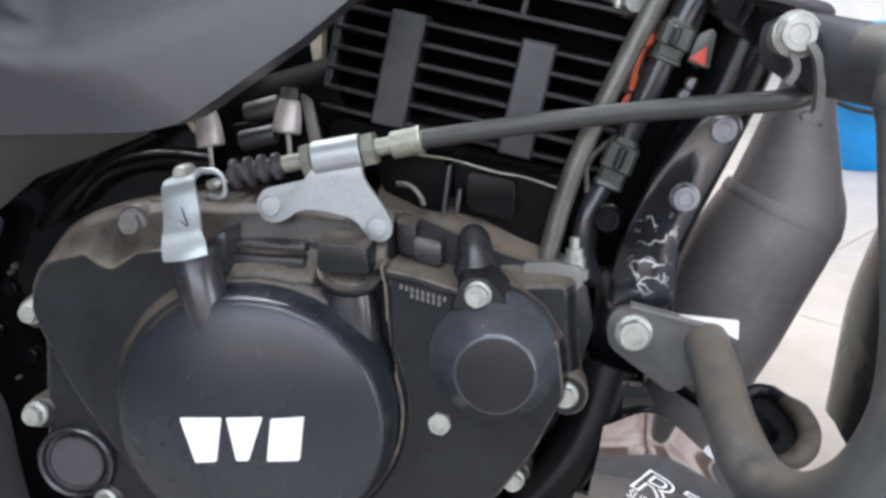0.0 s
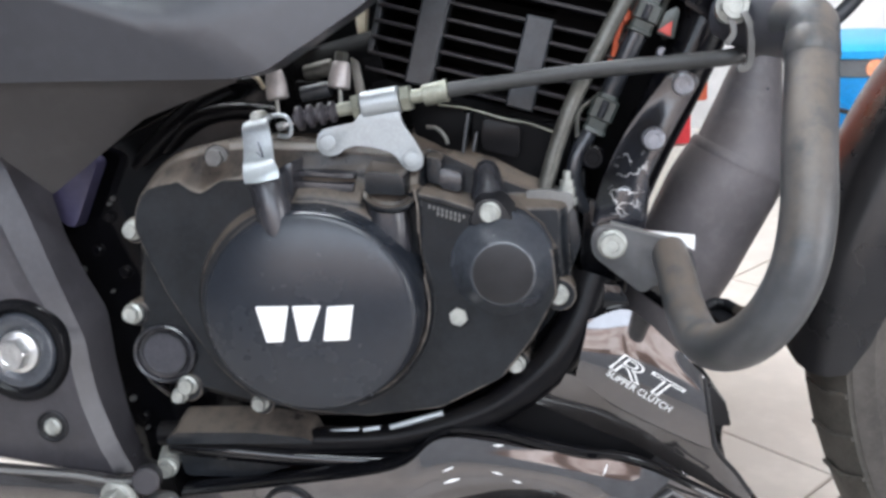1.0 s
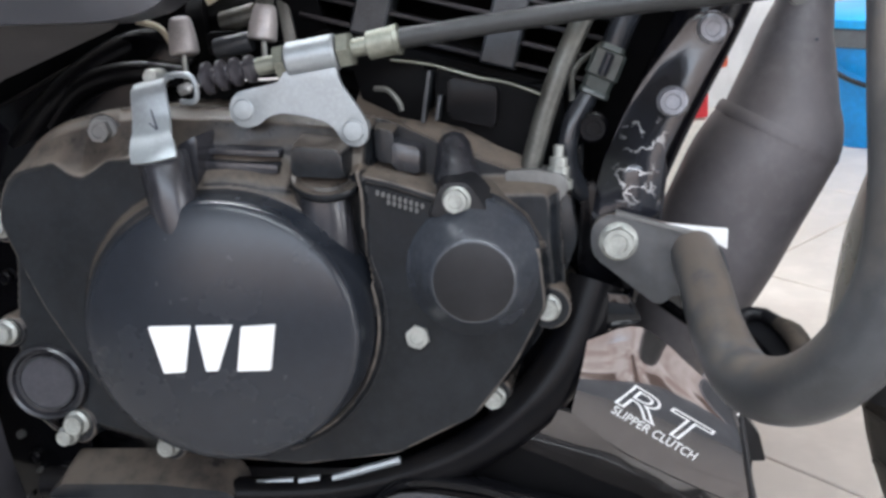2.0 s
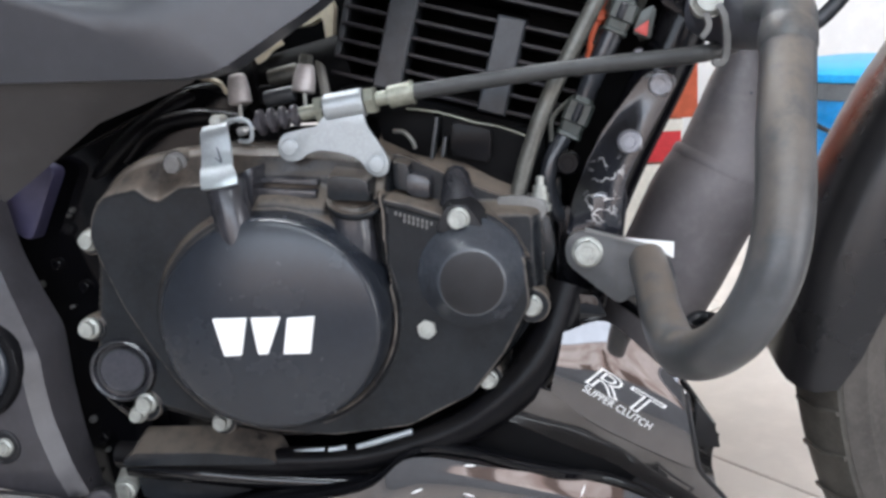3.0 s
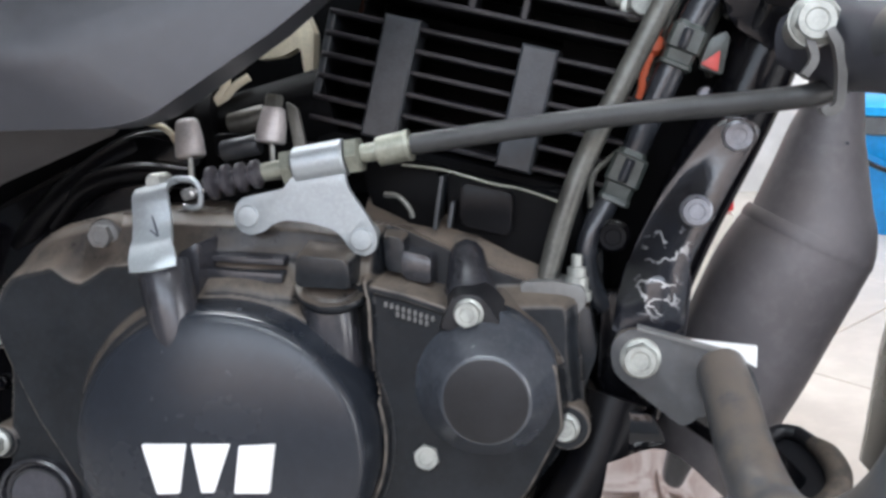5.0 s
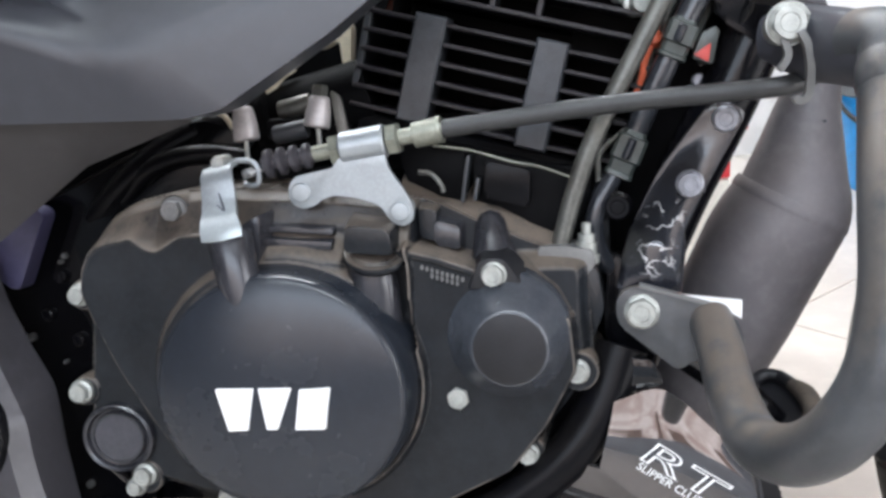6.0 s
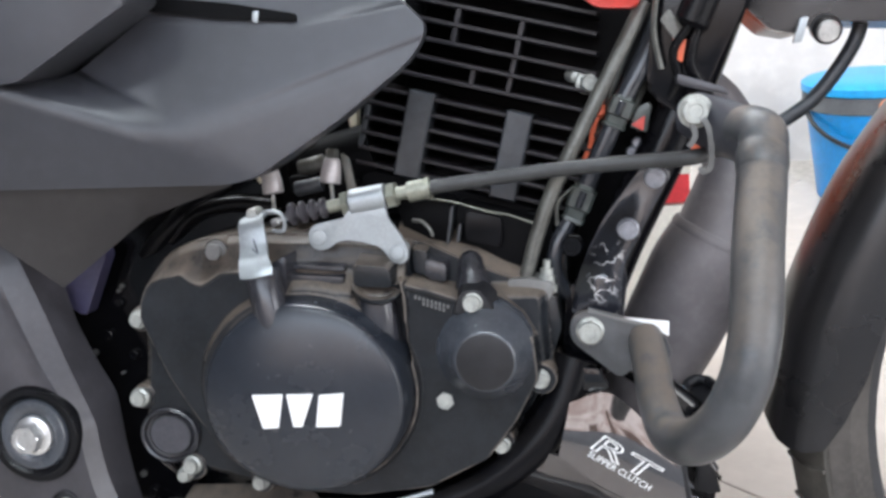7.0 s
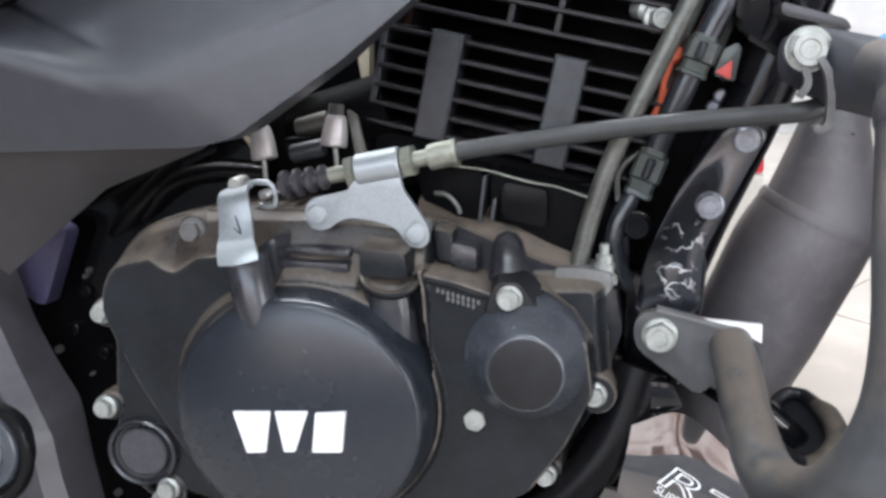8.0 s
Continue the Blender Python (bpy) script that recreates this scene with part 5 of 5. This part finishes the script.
def front_end():
    steer = Matrix.Translation((0.521, -0.006, 0.290)) @ Matrix.Rotation(radians(3), 4, "Z")
    wheel = thing("wheel_assembly", "", "")
    wheel.parent = bike
    wheel.name = "front_wheel"
    R = 0.291

    def ringmesh(profile, a0, a1, seg, closed=True, slant=0.0):
        bm = bmesh.new()
        rows = []
        count = seg if closed else seg + 1
        for i in range(count):
            share = i / seg
            ring = []
            for r, y in profile:
                a = a0 + (a1 - slant * (profile[len(profile) // 2][0] - r) - a0) * share
                ring.append(bm.verts.new(steer @ Vector((r * math.cos(a), y, r * math.sin(a)))))
            rows.append(ring)
        pairs = zip(rows, rows[1:] + rows[:1]) if closed else zip(rows, rows[1:])
        for p, q in pairs:
            for i in range(len(profile) - 1):
                bm.faces.new((p[i], p[i + 1], q[i + 1], q[i]))
        return bm

    prof = [(R - 0.044, -0.038), (R - 0.030, -0.046), (R - 0.014, -0.044), (R - 0.004, -0.030), (R, 0.0), (R - 0.004, 0.030), (R - 0.014, 0.044), (R - 0.030, 0.046), (R - 0.044, 0.038)]
    tyre = part("tyre", ringmesh(prof, 0, 2 * math.pi, 96), M_TYRE, wheel, "dusty black ribbed tyre", scale=1)
    part("sidewall", ringmesh([(R - 0.045, -0.038), (R - 0.031, -0.0475), (R - 0.017, -0.0455)], 0, 2 * math.pi, 96), M_SIDEWALL, tyre, "dusty grey sidewall", scale=1)
    part("rim", ringmesh([(R - 0.044, -0.039), (R - 0.050, -0.036), (R - 0.054, -0.02), (R - 0.054, 0.02), (R - 0.050, 0.036), (R - 0.044, 0.039)], 0, 2 * math.pi, 72), M_CAPDARK, wheel, "black wheel rim", scale=1)
    for i in range(5):
        a = 2 * math.pi * i / 5
        bm = tube([steer @ Vector((0.03 * math.cos(a), 0, 0.03 * math.sin(a))), steer @ Vector((0.238 * math.cos(a), 0, 0.238 * math.sin(a)))], 0.014, 10, 3)
        part("spoke", bm, M_CAPDARK, wheel, scale=1)
    hub = lathe(steer @ Vector((0, -0.05, 0)), steer @ Vector((0, 0.05, 0)), [(0, 0.035), (0.1, 0.04), (0.9, 0.04), (1, 0.035)], 28)
    part("hub", hub, M_CAPDARK, wheel, scale=1)
    # tread grooves as raised bars between blocks, round the rear of the tyre
    for i in range(22):
        a = radians(150 + i * 6)
        rows = [[steer @ Vector(((R + 0.0003 - k) * math.cos(a + d), y, (R + 0.0003 - k) * math.sin(a + d))) for d in (-0.005, 0.005)] for y, k in ((-0.044, 0.014), (-0.030, 0.004), (0.0, 0.0))]
        bm = bmesh.new()
        g = [[bm.verts.new(p) for p in row] for row in rows]
        for p, q in zip(g, g[1:]):
            bm.faces.new((p[0], p[1], q[1], q[0]))
        bmesh.ops.recalc_face_normals(bm, faces=bm.faces)
        bmesh.ops.solidify(bm, geom=bm.faces[:], thickness=0.002)
        part("tread_bar", bm, M_TYRE, tyre, scale=1)
    # fender: a channel section swept along its own line, its lower end cut round
    path = glide([(214, 0, 262), (217, 0, 280), (221, 0, 304), (229, 0, 350), (243, 0, 390), (262, 0, 433), (286, 0, 474), (322, 0, 518), (384, 0, 562), (470, 0, 590), (560, 0, 594), (640, 0, 574)], 8)
    along = [0.0]
    for p, q in zip(path, path[1:]):
        along.append(along[-1] + (q - p).length)

    def on_path(d):
        k = max(i for i in range(len(along) - 1) if along[i] <= d or i == 0)
        return path[k].lerp(path[k + 1], (d - along[k]) / (along[k + 1] - along[k])), (path[k + 1] - path[k]).normalized()

    section = [(-50, -62, 78), (-40, -62, 42), (-30, -61.5, 20), (-18, -60, 16), (-8, -54, 16), (-2, -44, 18), (1, -30, 21), (3, -14, 24), (3, 0, 25)]
    section = section + [(d, -y, c) for d, y, c in section[-2::-1]]
    fm, rows, steps = bmesh.new(), [], 60
    for d, y, start in section:
        ring = []
        for i in range(steps + 1):
            p, way = on_path(start + (along[-1] - 1 - start) * i / steps)
            out = Vector((-way.z, 0, way.x))
            ring.append(fm.verts.new(p + out * d + Vector((0, y - 6, 0))))
        rows.append(ring)
    for p, q in zip(rows, rows[1:]):
        for i in range(steps):
            fm.faces.new((p[i], p[i + 1], q[i + 1], q[i]))
    bmesh.ops.recalc_face_normals(fm, faces=fm.faces)
    bmesh.ops.solidify(fm, geom=fm.faces[:], thickness=3)
    part("front_fender", fm, M_FENDER, wheel, "satin black front fender")
    part("brake_hose", tube([(222, 0, 488), (237, 0, 496), (254, 0, 508), (272, 0, 530), (284, 0, 553), (290, 0, 590)], 5.2, 14, 6), M_STRIP, wheel, "grey black brake hose")
    # underside of the front fairing
    nose = part("front_fairing", prism(rounded([(206, 572), (222, 556), (243, 551), (246, 560), (330, 552), (330, 640), (200, 640)], 4), -30, 60, 3), M_FENDER, bike, "black underside of the front fairing")
    part("horn", lathe((257, -40, 552), (257, -20, 556), [(0, 7), (0.15, 9.5), (0.9, 9.5), (1, 8)], 28), M_FENDER, nose)
    part("horn_ring", lathe((257, -42, 551), (257, -39, 552), [(0, 6.4), (0.5, 7.6), (1, 7)], 28), M_STEEL, nose, "bright ring")
    part("nose_clip", prism(rounded([(241, 562), (246, 562), (241, 546), (236, 546)], 1), -36, -28, 1), M_ZINC, nose)
    part("red_trim", prism(rounded([(270, 572), (340, 572), (340, 590), (280, 590)], 3), -38, -20, 2), M_RED, nose, "red trim of the fairing")


front_end()


def cowl_sticker():
    """White lettering on the belly cowl."""
    def letters(words, size, turn, outline=0.0, name="lettering"):
        text = bpy.data.curves.new(name, "FONT")
        text.body, text.size, text.align_x = words, size, "LEFT"
        if outline:
            text.fill_mode, text.bevel_depth, text.bevel_resolution, text.shear = "NONE", outline, 1, 0.15
        else:
            text.extrude, text.shear = 0.1, 0.1
        tmp = bpy.data.objects.new(name, text)
        scene.collection.objects.link(tmp)
        me = bpy.data.meshes.new_from_object(tmp.evaluated_get(bpy.context.evaluated_depsgraph_get()))
        bpy.data.objects.remove(tmp)
        bm = bmesh.new()
        bm.from_mesh(me)
        bpy.data.meshes.remove(me)
        bmesh.ops.transform(bm, matrix=turn, verts=bm.verts)
        # lay the letters on the bent panel
        for v in bm.verts:
            hit = skin_of["belly_cowl", False].ray_cast(Vector((v.co.x, -400, v.co.z)), Vector((0, 1, 0)))[0]
            v.co.y += (hit.y if hit else -114.0) + 115.0
        return part(name, bm, M_WHITE, cowl, "white words on the cowl")

    slope = Matrix.Rotation(radians(33), 4, "Y") @ Matrix.Rotation(radians(90), 4, "X")
    letters("SLIPPER CLUTCH", 6.1, Matrix.Translation((93.4, -115.15, 291.8)) @ slope)
    letters("RT", 17.0, Matrix.Translation((93.8, -115.1, 298)) @ slope @ Matrix.Diagonal((2.25, 1, 0.6, 1)), 0.32)


cowl_sticker()


# ---- things behind the motorcycle ----
def bucket():
    ob = thing("bucket", "blue plastic bucket with lid standing on the floor", "bucket")
    ob.matrix_world = pose(0.622, 1.60, 0)
    part("body", lathe((0, 0, 0.0), (0, 0, 0.2), [(0, 0.105), (0.02, 0.108), (0.95, 0.132), (1, 0.134)], 48), M_BLUE, ob, "blue plastic body", scale=1)
    part("band", lathe((0, 0, 0.197), (0, 0, 0.235), [(0, 0.136), (0.1, 0.142), (0.9, 0.142), (1, 0.138)], 48), M_BAND, ob, "dark grey rim band", scale=1)
    part("lid", lathe((0, 0, 0.233), (0, 0, 0.262), [(0, 0.138), (0.1, 0.144), (0.6, 0.144), (0.8, 0.136), (1, 0.10)], 48), M_BLUELID, ob, "light blue lid", scale=1)
    handle = [(0.137 * math.cos(a), -0.137 * abs(math.sin(a)) - 0.012, 0.2 - 0.075 * abs(math.sin(a))) for a in [radians(180 + i * 15) for i in range(13)]]
    part("handle", tube(handle, 0.005, 10, 4), M_CAPDARK, ob, "black bail handle", scale=1)
    part("label", lathe((0.0, -0.12, 0.214), (0.0, -0.1445, 0.216), [(0, 0.019), (1, 0.018)], 24), M_LABEL, ob, "round orange label", scale=1)


bucket()


def cartons():
    low = thing("carton", "white cardboard carton on the floor under a red one", "carton", "stacked cartons")
    low.matrix_world = pose(0.02, 0.62, 0, 0, 0, 4)
    part("box", box(-0.10, 0.158, -0.15, 0.2, 0, 0.314, 0.004), M_WHITECARD, low, scale=1)
    part("tape", box(-0.102, 0.16, 0.0, 0.05, 0.10, 0.3155, 0.001), M_PALE, low, scale=1)
    mid = thing("carton", "thin red carton with a white stripe between two others", "carton", "stacked cartons")
    mid.matrix_world = pose(0.02, 0.62, 0.316, 0, 0, 4)
    part("box", box(-0.10, 0.158, -0.15, 0.2, 0, 0.046, 0.003), M_REDCARD, mid, scale=1)
    part("stripe", box(-0.1015, 0.1595, -0.1515, 0.2015, 0.034, 0.0465, 0.001), M_WHITECARD, mid, scale=1)
    top = thing("carton", "orange red cardboard carton on top of the stack", "carton", "stacked cartons")
    top.matrix_world = pose(0.02, 0.62, 0.363, 0, 0, 4)
    part("box", box(-0.10, 0.176, -0.15, 0.2, 0, 0.215, 0.004), M_ORANGE, top, scale=1)
    part("tape", box(0.0, 0.05, -0.1512, 0.2012, 0.10, 0.2162, 0.001), M_PALE, top, scale=1)


cartons()


# ---- floor tiles ----
def tiles():
    size, gap = 0.40, 0.002
    ang = radians(-41)
    me = None
    n = 0
    c, s = math.cos(ang), math.sin(ang)
    for i in range(-14, 15):
        for j in range(-14, 15):
            x, y = 0.322 + (i + 0.5) * size * c - (j + 0.5) * size * s, 0.313 + (i + 0.5) * size * s + (j + 0.5) * size * c
            if not (-3.0 < x < 3.2 and -3.0 < y < 1.74):
                continue
            if me is None:
                ob = part("tile", box(-(size - gap) / 2, (size - gap) / 2, -(size - gap) / 2, (size - gap) / 2, -0.008, 0.0, 0.0015, 1), M_TILE, floor_ob, scale=1)
                me = ob.data
            else:
                ob = new("tile", me)
                ob.parent = floor_ob
            ob.matrix_basis = pose(x, y, 0, 0, 0, math.degrees(ang))
            n += 1


tiles()
